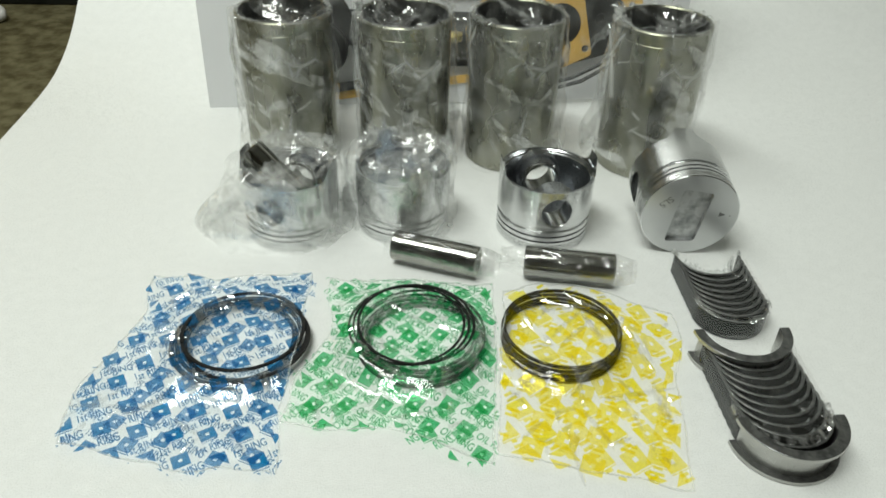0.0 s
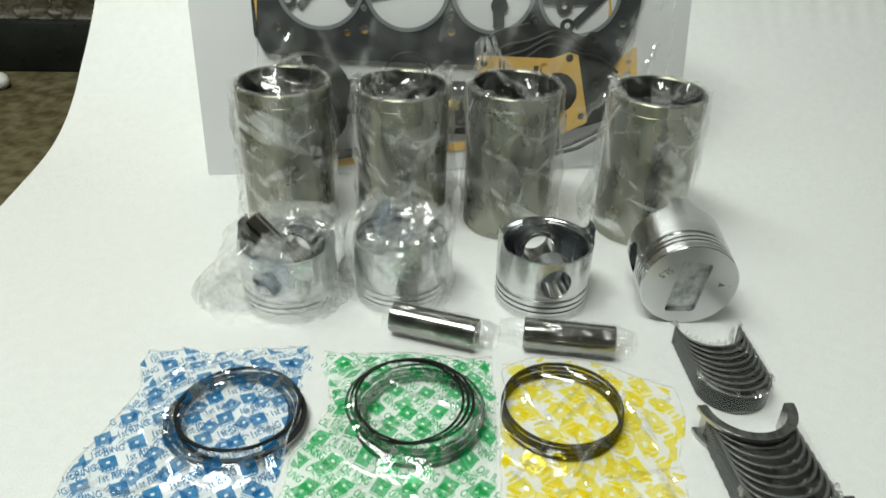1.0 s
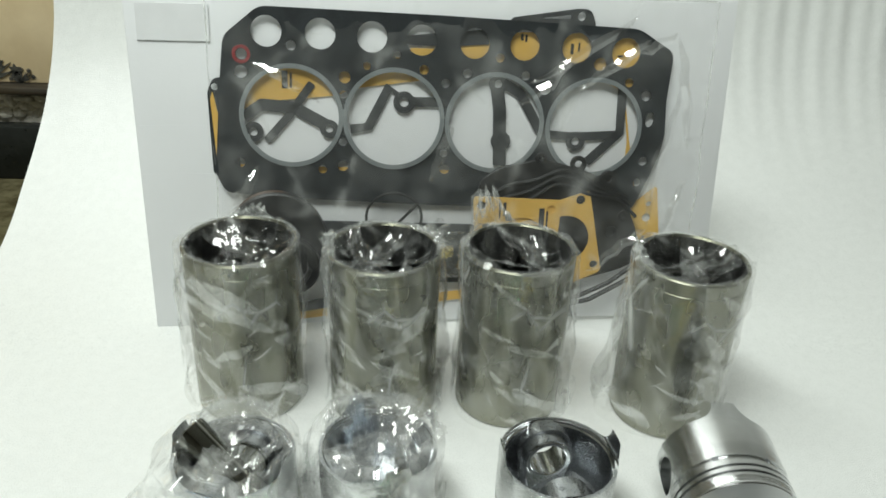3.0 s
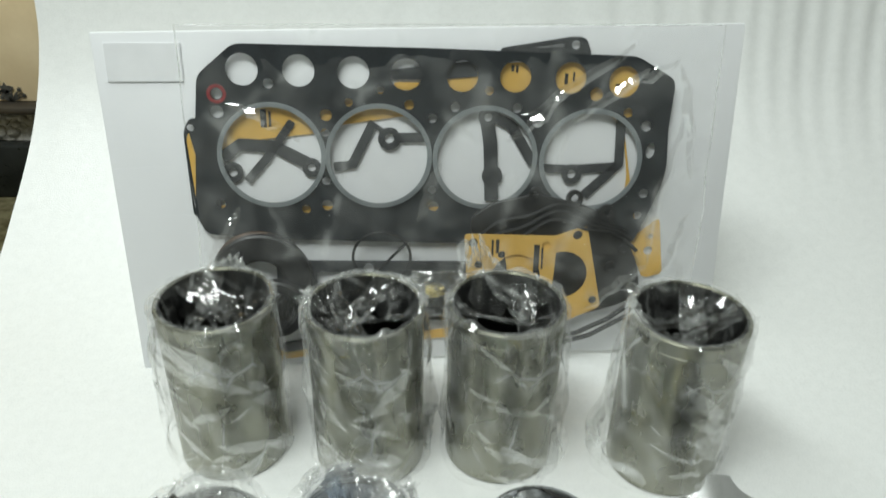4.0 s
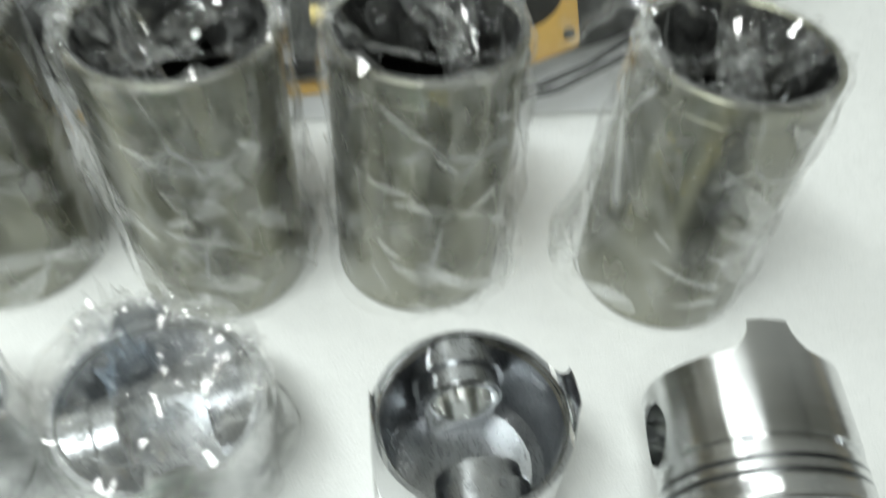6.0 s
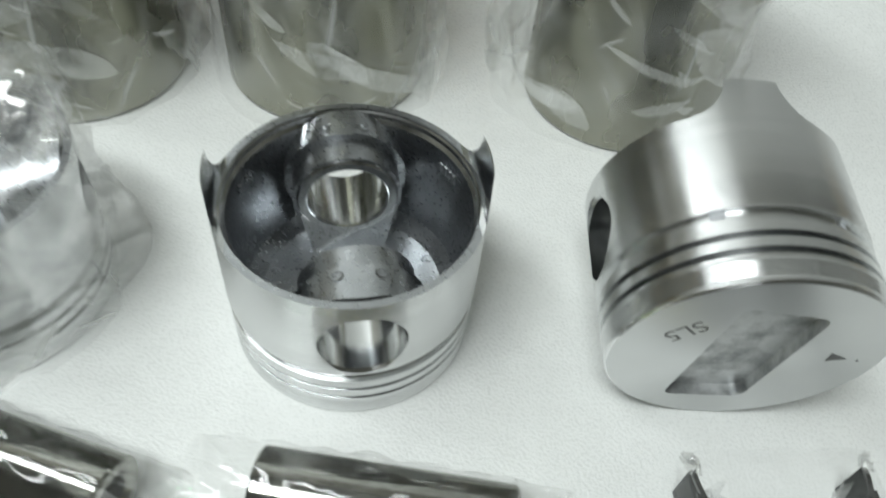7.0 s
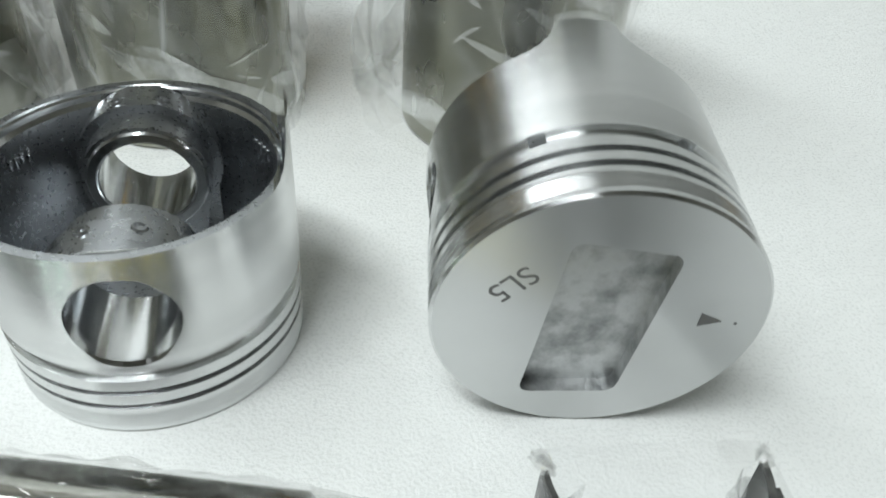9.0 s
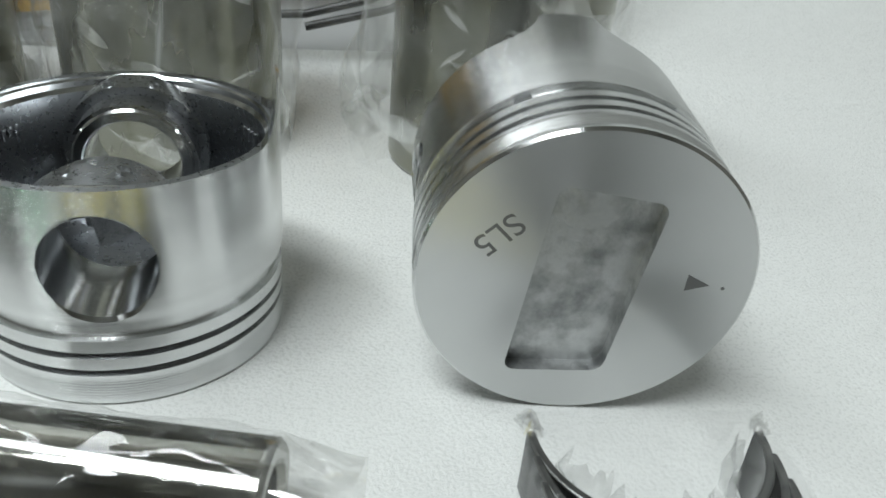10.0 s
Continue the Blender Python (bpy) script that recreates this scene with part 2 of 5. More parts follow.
def part(name, shape, material, parent=None, label="", smooth=32, m=None):
    """Links a bmesh or a mesh as one object under a thing or a part."""
    if isinstance(shape, bpy.types.Mesh):
        me = shape
    else:
        me = bpy.data.meshes.new(name)
        shape.to_mesh(me)
        shape.free()
    if material is not None and not me.materials:
        me.materials.append(material)
    if smooth:
        sharp(me, smooth)
    ob = new(name, me)
    if material in FILMS or material in INKS:
        ob.visible_shadow = False
    if parent is not None:
        ob.parent = parent
    if m is not None:
        ob.matrix_basis = m
    if label:
        ob["label"] = label
    return ob


def thing(name, m, label, category, group="", kind=""):
    ob = new(name)
    ob.empty_display_size = 0.01
    ob.matrix_basis = m
    return tagged(ob, label, category, group, kind)


def grid_mesh(rows, close_u=False, close_v=False, caps=False):
    """A skin over rows of points. close_u closes each row, caps fills the first and last row."""
    nr, nc = len(rows), len(rows[0])
    verts = [p for r in rows for p in r]
    faces = []
    for i in range(nr if close_v else nr - 1):
        for j in range(nc if close_u else nc - 1):
            a, b = i * nc + j, i * nc + (j + 1) % nc
            i2 = (i + 1) % nr
            faces.append((a, b, i2 * nc + (j + 1) % nc, i2 * nc + j))
    if caps:
        faces.append(tuple(reversed(range(nc))))
        faces.append(tuple((nr - 1) * nc + j for j in range(nc)))
    me = bpy.data.meshes.new("skin")
    me.from_pydata([tuple(v) for v in verts], [], faces)
    me.update()
    return me


def lathe(profile, n=96):
    """A closed turned solid from (radius, height) pairs that run round a closed outline off the axis."""
    rows = [[(r * math.cos(2 * math.pi * k / n), r * math.sin(2 * math.pi * k / n), z) for k in range(n)] for r, z in profile]
    return grid_mesh(rows, close_u=True, close_v=True)


def solid_lathe(profile, n=96):
    rows = [[(r * math.cos(2 * math.pi * k / n), r * math.sin(2 * math.pi * k / n), z) for k in range(n)] for r, z in profile]
    return grid_mesh(rows, close_u=True, caps=True)


def box_mesh(x0, x1, y0, y1, z0, z1, bevel=0.0, seg=2):
    bm = bmesh.new()
    bmesh.ops.create_cube(bm, size=1.0)
    for v in bm.verts:
        v.co = ((x0 + x1) / 2 + v.co.x * (x1 - x0), (y0 + y1) / 2 + v.co.y * (y1 - y0), (z0 + z1) / 2 + v.co.z * (z1 - z0))
    if bevel:
        bmesh.ops.bevel(bm, geom=bm.edges[:], offset=bevel, segments=seg, profile=0.5, affect="EDGES")
    return bm


def to_mesh(bm):
    me = bpy.data.meshes.new("m")
    bm.to_mesh(me)
    bm.free()
    return me


def evaluated(ob):
    dg = bpy.context.evaluated_depsgraph_get()
    dg.update()
    return bpy.data.meshes.new_from_object(ob.evaluated_get(dg))


def carve(base, steps):
    """The base mesh after a row of cuts and joins with other meshes, kept as a plain mesh."""
    ob, helpers = new("work", base), []
    for op, me, m in steps:
        h = new("tool", me)
        h.matrix_basis = m
        helpers.append(h)
        mod = ob.modifiers.new("cut", "BOOLEAN")
        mod.operation, mod.object, mod.solver = op, h, "EXACT"
    bpy.context.view_layer.update()
    me = evaluated(ob)
    for o in (*helpers, ob):
        bpy.data.objects.remove(o)
    return me


def flat(outlines, thick, bevel=0.0):
    """A flat plate with holes from closed outlines in the plane, thick along z from 0 up."""
    cu = bpy.data.curves.new("flat", "CURVE")
    cu.dimensions, cu.fill_mode, cu.extrude, cu.bevel_depth = "2D", "BOTH", thick / 2, bevel
    for pts in outlines:
        sp = cu.splines.new("POLY")
        sp.points.add(len(pts) - 1)
        sp.use_cyclic_u = True
        for q, (x, y) in zip(sp.points, pts):
            q.co = (x, y, 0, 1)
    ob = new("work", cu)
    bpy.context.view_layer.update()
    me = evaluated(ob)
    bpy.data.objects.remove(ob)
    me.transform(Matrix.Translation((0, 0, thick / 2)))
    return me


def circle(x, y, r, n=32, ry=None, turn=0.0):
    c, s = math.cos(turn), math.sin(turn)
    out = []
    for k in range(n):
        a, b = r * math.cos(2 * math.pi * k / n), (ry or r) * math.sin(2 * math.pi * k / n)
        out.append((x + a * c - b * s, y + a * s + b * c))
    return out


def rounded(points, r, n=5):
    """A polygon with its corners rounded."""
    out, k = [], len(points)
    for i in range(k):
        p, a, b = Vector(points[i]), Vector(points[i - 1]), Vector(points[(i + 1) % k])
        da, db = (a - p), (b - p)
        ra = min(r, da.length * 0.45, db.length * 0.45)
        s, e = p + da.normalized() * ra, p + db.normalized() * ra
        for j in range(n + 1):
            t = j / n
            out.append(tuple((1 - t) ** 2 * s + 2 * t * (1 - t) * p + t * t * e))
    return out


def text_mesh(body, size, depth=0.0, bold=0.0):
    cu = bpy.data.curves.new("text", "FONT")
    cu.body, cu.size, cu.align_x, cu.align_y, cu.extrude = body, size, "CENTER", "CENTER", depth
    cu.offset = bold
    ob = new("work", cu)
    bpy.context.view_layer.update()
    me = evaluated(ob)
    bpy.data.objects.remove(ob)
    return me


def tube_mesh(points, r, n=8, closed=False):
    """A round cord along points."""
    pts = [Vector(p) for p in points]
    rows = []
    for i, p in enumerate(pts):
        a = pts[i - 1] if (i or closed) else p
        b = pts[(i + 1) % len(pts)] if (i < len(pts) - 1 or closed) else p
        d = (b - a).normalized()
        side = d.cross(Vector((0, 0, 1)) if abs(d.z) < 0.9 else Vector((0, 1, 0))).normalized()
        up = side.cross(d)
        rows.append([p + r * (math.cos(2 * math.pi * k / n) * side + math.sin(2 * math.pi * k / n) * up) for k in range(n)])
    return grid_mesh(rows, close_u=True, close_v=closed, caps=not closed)


def ridge(x, y, z, seed=0.0):
    """Sharp creases: 0 on the folds, up to 1 between them."""
    return abs(noise.noise(Vector((x + seed, y - seed * 0.7, z + seed * 1.3)))) * 2


# ---- the place: floor, walls, ceiling, white sheet ----
WALL_Y = 1.10


def slab(name, x0, x1, y0, y1, z0, z1, material, label, category):
    ob = part(name, box_mesh(x0, x1, y0, y1, z0, z1), material, smooth=0)
    return tagged(ob, label, category, kind="structure")


slab("floor", -1.9, 2.1, -2.2, 1.25, -0.10, -0.006, M_CARPET, "short brown carpet floor under the white sheet", "floor")
slab("wall_north", -1.9, 2.1, 1.108, 1.25, -0.006, 2.5, M_PLASTER, "rough cracked plaster wall behind the white sheet", "wall")
# unseen slab, added so the metal doesn't mirror bright plaster above the panel
slab("wall_north_dulling_slab", -1.9, 2.1, 1.100, 1.108, 0.455, 2.495, M_ROOM, "unseen dull slab added above the painted panel to tone down reflections", "wall")
slab("wall_south", -1.9, 2.1, -2.2, -2.08, -0.006, 2.5, M_ROOM, "plain beige room wall", "wall")
slab("wall_west", -2.0, -1.9, -2.2, 1.25, -0.006, 2.5, M_ROOM, "plain beige room wall", "wall")
slab("wall_east", 2.1, 2.2, -2.2, 1.25, -0.006, 2.5, M_ROOM, "plain beige room wall", "wall")
slab("ceiling", -2.0, 2.2, -2.2, 1.25, 2.5, 2.6, M_CEIL, "plain white painted ceiling", "ceiling")

skirt = part("baseboard", box_mesh(-1.9, 2.1, 1.088, 1.108, -0.006, 0.0595, 0.003), M_SKIRT)
tagged(skirt, "glossy black tiled baseboard along the plaster wall", "baseboard", kind="structure")
rnd_p = random.Random(4)
rubble = bmesh.new()
for k in range(70):
    x = -0.62 + k * 0.0045 + rnd_p.uniform(-0.003, 0.003)
    r = rnd_p.uniform(0.005, 0.010)
    mm = Matrix.Translation((x, 1.108, rnd_p.uniform(0.066, 0.090))) @ Matrix.Diagonal((r * rnd_p.uniform(0.8, 1.5), r * 0.7, r * rnd_p.uniform(0.5, 0.9), 1))
    bmesh.ops.create_icosphere(rubble, subdivisions=2, radius=1.0, matrix=mm)
for v in rubble.verts:
    v.co += Vector((0, -0.002, 0.0)) * noise.noise(v.co * 160)
tagged(part("rubble_band", rubble, M_PLASTER, smooth=50), "rough crumbling plaster lumps above the black baseboard", "plaster", kind="structure")
mould = part("trim", box_mesh(-1.9, 2.1, 1.080, 1.108, 0.0985, 0.108, 0.004), M_MOULD)
tagged(mould, "dark brown moulding above the cracked plaster", "trim", kind="structure")
panel = part("wall_panel", box_mesh(-1.9, 2.1, 1.100, 1.108, 0.108, 0.45, 0.002), M_PAPER_WALL)
tagged(panel, "ochre painted wall panel with dark flower motif", "wall panel", kind="structure")


def wall_motif(x, z, s, seed):
    """A painted spray of dark leaves and flower heads on the wall."""
    rnd = random.Random(seed)
    outl = []
    for k in range(11):
        a = math.radians(90 + (k - 5) * 13 + rnd.uniform(-4, 4))
        length = s * rnd.uniform(0.55, 1.0)
        w = s * 0.05
        d, e = Vector((math.cos(a), math.sin(a))), Vector((-math.sin(a), math.cos(a)))
        outl.append([tuple(d * length * t + e * w * q) for t, q in ((0.02, 0.4), (0.5, 1.0), (1.0, 0.1), (1.0, -0.1), (0.5, -1.0), (0.02, -0.4))])
        if k % 2 == 0:
            c = d * length
            outl.append([tuple(c + Vector((math.cos(b), math.sin(b))) * s * (0.16 if i % 2 else 0.09)) for i, b in enumerate(np.linspace(0, 2 * math.pi, 12, endpoint=False))])
    bm = bmesh.new()
    for o in outl:
        me = flat([o], 0.0012)
        bm.from_mesh(me)
    ob = part("wall_motif", bm, M_MOTIF, panel, "dark flower spray painted on the wall", smooth=0)
    ob.matrix_basis = Matrix.Translation((x, 1.0995, z)) @ pose(0, 0, 0, 90, 0, 0)
    return ob


wall_motif(-0.440, 0.1085, 0.046, 3)
wall_motif(-0.402, 0.1085, 0.018, 5)
wall_motif(-0.500, 0.1085, 0.055, 7)
wall_motif(-0.452, 0.166, 0.022, 9)


def white_sheet():
    """One thick foam sheet: flat on the floor, sweeping up in a curve behind the goods."""
    prof = [(-0.35, 0.0), (0.0, 0.0), (0.4, 0.0), (0.6, 0.0), (0.72, 0.0), (0.80, 0.001), (0.84, 0.006), (0.88, 0.018), (0.92, 0.038), (0.968, 0.074),
            (1.005, 0.108), (1.035, 0.150), (1.055, 0.205), (1.066, 0.28), (1.072, 0.40), (1.075, 0.60), (1.077, 0.95)]
    fine = []
    for (y0, z0), (y1, z1) in zip(prof, prof[1:]):
        for k in range(4):
            fine.append((y0 + (y1 - y0) * k / 4, z0 + (z1 - z0) * k / 4))
    fine.append(prof[-1])
    for _ in range(3):
        fine = [fine[0]] + [tuple((fine[i - 1][c] + 2 * fine[i][c] + fine[i + 1][c]) / 4 for c in (0, 1)) for i in range(1, len(fine) - 1)] + [fine[-1]]
    rows_top, rows_low = [], []
    n = 420
    for y, z in fine:
        up = min(max((z - 0.05) / 0.15, 0), 1)
        x0, x1 = -0.345 + 0.014 * up, 1.30
        top, low = [], []
        for k in range(n + 1):
            x = x0 + (x1 - x0) * k / n
            wave = 0.0007 * up * (math.sin(x * 95 + 1.5 * math.sin(x * 23)) + 0.7 * noise.noise(Vector((x * 30, 0, z * 3))))
            right = 0.0010 * up * min(max(x - 0.15, 0) / 0.3, 1) * math.sin(x * 260 + z * 9)
            top.append((x, y - wave - right, z))
            low.append((x, y + 0.004 * up, z - 0.005 * (1 - up)))
        rows_top.append(top)
        rows_low.append(low)
    rows = [t + list(reversed(l)) for t, l in zip(rows_top, rows_low)]
    me = grid_mesh(rows, close_u=True, caps=True)
    ob = part("white_sheet", me, M_FOAM, smooth=50)
    return tagged(ob, "large white foam sheet curved up behind the parts", "backdrop sheet", kind="structure")


white_sheet()
cloth = bmesh.new()
bmesh.ops.create_icosphere(cloth, subdivisions=4, radius=0.014)
for v in cloth.verts:
    v.co *= 1 + 0.28 * noise.noise(v.co * 60)
    v.co.z = max(v.co.z * 0.8, -0.009)
part_cloth = part("cloth_bundle", cloth, M_WHITECLOTH, smooth=60, m=Matrix.Translation((-0.489, 1.026, 0.0035)))
tagged(part_cloth, "small crumpled white cloth lying on the carpet", "cloth")


# ---- pistons ----
P_R, P_H0, P_H1, PIN_Z, PIN_R = 0.0352, 0.0505, 0.0625, 0.0335, 0.0112


def piston_mesh():
    r = P_R
    c = r - 0.0004
    prof = [(c - 0.0006, 0.0), (c, 0.0006)]
    for k in range(7):
        z = 0.0018 + k * 0.0007
        prof += [(c, z), (c - 0.00010, z + 0.00035)]
    for z0, z1, deep in ((0.0080, 0.0093, 0.0022), (0.0124, 0.0137, 0.0022), (0.0170, 0.0204, 0.0012)):
        prof += [(c, z0 - 0.0002), (c - deep, z0), (c - deep, z1), (c + 0.0001, z1 + 0.0002)]
    prof += [(r - 0.0003, 0.0216), (r, 0.023), (r, 0.045), (r, P_H1 - 0.0006), (r - 0.0006, P_H1)]
    body = solid_lathe(prof, 128)
    ri = r - 0.0034
    cav = solid_lathe([(ri - 0.012, 0.0105), (ri - 0.006, 0.0115), (ri - 0.002, 0.015), (ri - 0.0006, 0.020), (ri, 0.030), (ri, 0.0470), (ri + 0.0009, 0.0480), (ri + 0.0009, 0.0494), (ri + 0.0014, 0.0499), (ri + 0.0014, 0.08)], 96)
    body = carve(body, [("DIFFERENCE", cav, Matrix.Identity(4))])
    # two bosses that carry the pin, each on a pillar
    steps = []
    for rad, foot, y0, y1 in ((0.0152, 0.0105, 0.0150, 0.0290), (0.0174, 0.0150, 0.0225, 0.0345)):
        ring = [(rad * math.cos(a), PIN_Z + rad * math.sin(a)) for a in np.linspace(-0.45, math.pi + 0.45, 30)]
        outline = [(-foot, 0.009), (foot, 0.009)] + ring
        for s in (-1, 1):
            inner = solid_lathe([(r - 0.0030, 0.005), (r - 0.0030, 0.075)], 96)
            block = flat([outline], y1 - y0)
            block.transform(pose(0, y1 if s > 0 else -y0, 0, 90, 0, 0))
            steps.append(("UNION", carve(block, [("INTERSECT", inner, Matrix.Identity(4))]), Matrix.Identity(4)))
    body = carve(body, steps)
    outer = solid_lathe([(0.08, -0.02), (0.08, 0.09)], 64)
    keep = solid_lathe([(r + 0.00005, -0.001), (r + 0.00005, 0.07)], 128)
    shell_cut = carve(outer, [("DIFFERENCE", keep, Matrix.Identity(4))])
    bore = solid_lathe([(PIN_R + 0.0009, -0.060), (PIN_R + 0.0009, -0.0348), (PIN_R, -0.0340), (PIN_R, 0.0340), (PIN_R + 0.0009, 0.0348), (PIN_R + 0.0009, 0.060)], 64)
    # the skirt is cut down beside the two tongues
    xs = [(-0.03452, 0.075), (-0.03448, 0.0618), (-0.03440, 0.0592), (-0.03425, 0.0572), (-0.0339, 0.0547), (-0.03334, 0.0525), (-0.03245, 0.0511), (-0.0310, P_H0)]
    side = xs + [(-x, z) for x, z in reversed(xs)]
    low = flat([side], 0.16)
    steps = [("DIFFERENCE", shell_cut, Matrix.Identity(4)), ("DIFFERENCE", bore, pose(0, 0, PIN_Z, 90, 0, 0)), ("DIFFERENCE", low, pose(0, 0.08, 0, 90, 0, 0))]
    # hollow in the crown, longer than wide
    rec = rounded([(0.0226, -0.0088), (0.0196, 0.0132), (-0.0230, 0.0078), (-0.0238, -0.0138)], 0.0030)
    steps.append(("DIFFERENCE", flat([rec], 0.0066), Matrix.Translation((0, 0, -0.0032))))
    for a, b in ((0.022, 0.008), (-0.022, 0.008), (0.022, -0.008), (-0.022, -0.008)):
        hole = solid_lathe([(0.0012, -0.002), (0.0012, 0.02)], 16)
        steps.append(("DIFFERENCE", hole, pose(a, b, 0.012, 0, 0, 0)))
    # oil drain notches at the edge of the third groove
    for a in (-26, 26, 154, 206):
        notch = to_mesh(box_mesh(r - 0.0020, r + 0.004, -0.0018, 0.0018, 0.0188, 0.0209))
        steps.append(("DIFFERENCE", notch, pose(0, 0, 0, 0, 0, a)))
    body = carve(body, steps)
    body.materials.clear()
    for m in (M_ALU, M_CAST, M_CROWN, M_RECESS, M_GROOVE_SHADE, M_BORED):
        body.materials.append(m)
    for f in body.polygons:
        x, y, z = f.center
        rr = math.hypot(x, y)
        pin = math.hypot(x, z - PIN_Z)
        if z < 0.0002 and f.normal.z < -0.9:
            f.material_index = 2
        elif z < 0.0042 and rr < 0.031:
            f.material_index = 3
        elif pin < PIN_R + 0.0012 and rr < P_R - 0.0006:
            f.material_index = 5
        elif z > 0.0462 and P_R - 0.0042 < rr < P_R - 0.0002:
            f.material_index = 5
        elif rr < P_R - 0.0026 and z > 0.021 and f.normal.z > 0.9 and rr > P_R - 0.006:
            f.material_index = 0
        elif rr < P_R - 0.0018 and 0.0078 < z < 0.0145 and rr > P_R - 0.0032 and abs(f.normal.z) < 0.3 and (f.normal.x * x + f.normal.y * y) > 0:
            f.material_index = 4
        elif rr < P_R - 0.0018 and z > 0.009 and not (f.normal.z > 0.9 and z > P_H0 - 0.001 and rr > P_R - 0.004):
            f.material_index = 1
    return body


PISTON_MESH = piston_mesh()
sharp(PISTON_MESH, 28)
MARK_TEXT = text_mesh("SL5", 0.0074, 0.00004)
ARROW = flat([[(0.0, 0.0), (0.0048, 0.0016), (0.0, 0.0040)]], 0.00012)
BOSS_RIM = lathe([(PIN_R + 0.0002, 0.0003), (PIN_R + 0.0006, 0.0), (PIN_R + 0.0026, 0.0), (PIN_R + 0.0031, 0.0005), (PIN_R + 0.0032, 0.0022), (PIN_R + 0.0002, 0.0022)], 64)
sharp(BOSS_RIM, 30)
DIMPLE = lathe([(0.0003, 0.0001), (0.0007, 0.0002), (0.0010, 0.0008), (0.0014, 0.0008), (0.0018, 0.0)], 20)
sharp(DIMPLE, 40)
DOT = flat([circle(0, 0, 0.0004, 12)], 0.0001)


def piston(m, label):
    t = thing("piston", m, label, "piston", "pistons in a row")
    part("piston_body", PISTON_MESH, None, t, smooth=0)
    for s in (-1, 1):
        for x in (-0.0052, 0.0052):
            part("casting_dimple", DIMPLE, M_CAST, t, "small round casting dimple", smooth=0, m=Matrix.Translation((x, s * 0.0252, PIN_Z + math.sqrt(0.0174 ** 2 - x * x) - 0.0003)) @ pose(0, 0, 0, 0, math.degrees(x / 0.0174), 0))
    for a in (28, 150, 208, 330):
        bm = bmesh.new()
        for k in range(4):
            c = math.radians(a + (k - 1.5) * 3.4)
            bar = to_mesh(box_mesh(-0.0005, 0.0006, -0.0006, 0.0006, -0.0016 + 0.0005 * (k % 2), 0.0016, 0.0002))
            bar.transform(pose((P_R - 0.0034) * math.cos(c), (P_R - 0.0034) * math.sin(c), 0.041, 0, 0, math.degrees(c)))
            bm.from_mesh(bar)
        part("casting_mark", bm, M_CAST, t, "small raised marks cast into the wall", smooth=30)
    for s in (0, 180):
        part("boss_rim", BOSS_RIM, M_BORED, t, "bright machined rim of the pin boss", smooth=0, m=pose(0, 0, PIN_Z, 90, 0, s) @ Matrix.Translation((0, 0, 0.0142)))
    # marks on the crown, which faces down in the piston's own frame
    flip = Matrix(((0, 1, 0, 0), (1, 0, 0, 0), (0, 0, -1, 0), (0, 0, 0, 1)))
    part("size_mark", MARK_TEXT, M_MARK, t, "engraved characters", smooth=0, m=flip @ pose(-0.0190, 0.0110, 0.0, 0, 0, 225))
    part("arrow_mark", ARROW, M_MARK, t, "engraved arrow", smooth=0, m=flip @ pose(0.0204, 0.0000, 0.0))
    part("dot_mark", DOT, M_MARK, t, "tiny punched dot", smooth=0, m=flip @ pose(0.0282, 0.0010, 0.0))
    return t


piston(pose(-0.0675, 0.562, 0.0, 0, 0, -19), "bright aluminium piston standing on its crown inside clear plastic")
piston(pose(0.0155, 0.570, 0.0, 0, 0, -70), "bright aluminium piston wrapped in crinkled clear plastic")
piston(pose(0.1222, 0.5612, 0.0, 0, 0, 6), "bare bright aluminium piston standing on its crown, skirt upwards")
_n = Vector((-0.063, -0.994, -0.078)).normalized()
_x = _n.cross(Vector((0, 0, -1))).normalized()
_y = _n.cross(_x)
_m = Matrix((_y, _x, -_n)).transposed().to_4x4()
_m.translation = (0.2208, 0.5230, 0.0347)
piston(_m, "bare bright aluminium piston lying on its side, crown showing")

# ---- liners ----
L_R, L_H = 0.0385, 0.127


def liner_mesh():
    ro, ri = L_R, L_R - 0.0032
    prof = [(ri + 0.0012, 0.0), (ro - 0.0012, 0.0), (ro - 0.0003, 0.0015), (ro - 0.0003, L_H - 0.011), (ro - 0.0007, L_H - 0.0105), (ro - 0.0007, L_H - 0.0098), (ro, L_H - 0.0094), (ro, L_H - 0.0010), (ro - 0.0008, L_H),
            (ri + 0.0010, L_H), (ri, L_H - 0.0014), (ri, 0.002)]
    me = lathe(prof, 96)
    me.materials.append(M_LINER)
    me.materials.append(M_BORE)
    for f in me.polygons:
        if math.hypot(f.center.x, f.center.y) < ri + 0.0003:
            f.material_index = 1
    sharp(me, 30)
    return me


LINER = liner_mesh()
LINERS = [(-0.081, 0.685, 11), (0.0165, 0.678, 23), (0.109, 0.681, 37), (0.2255, 0.669, 53)]


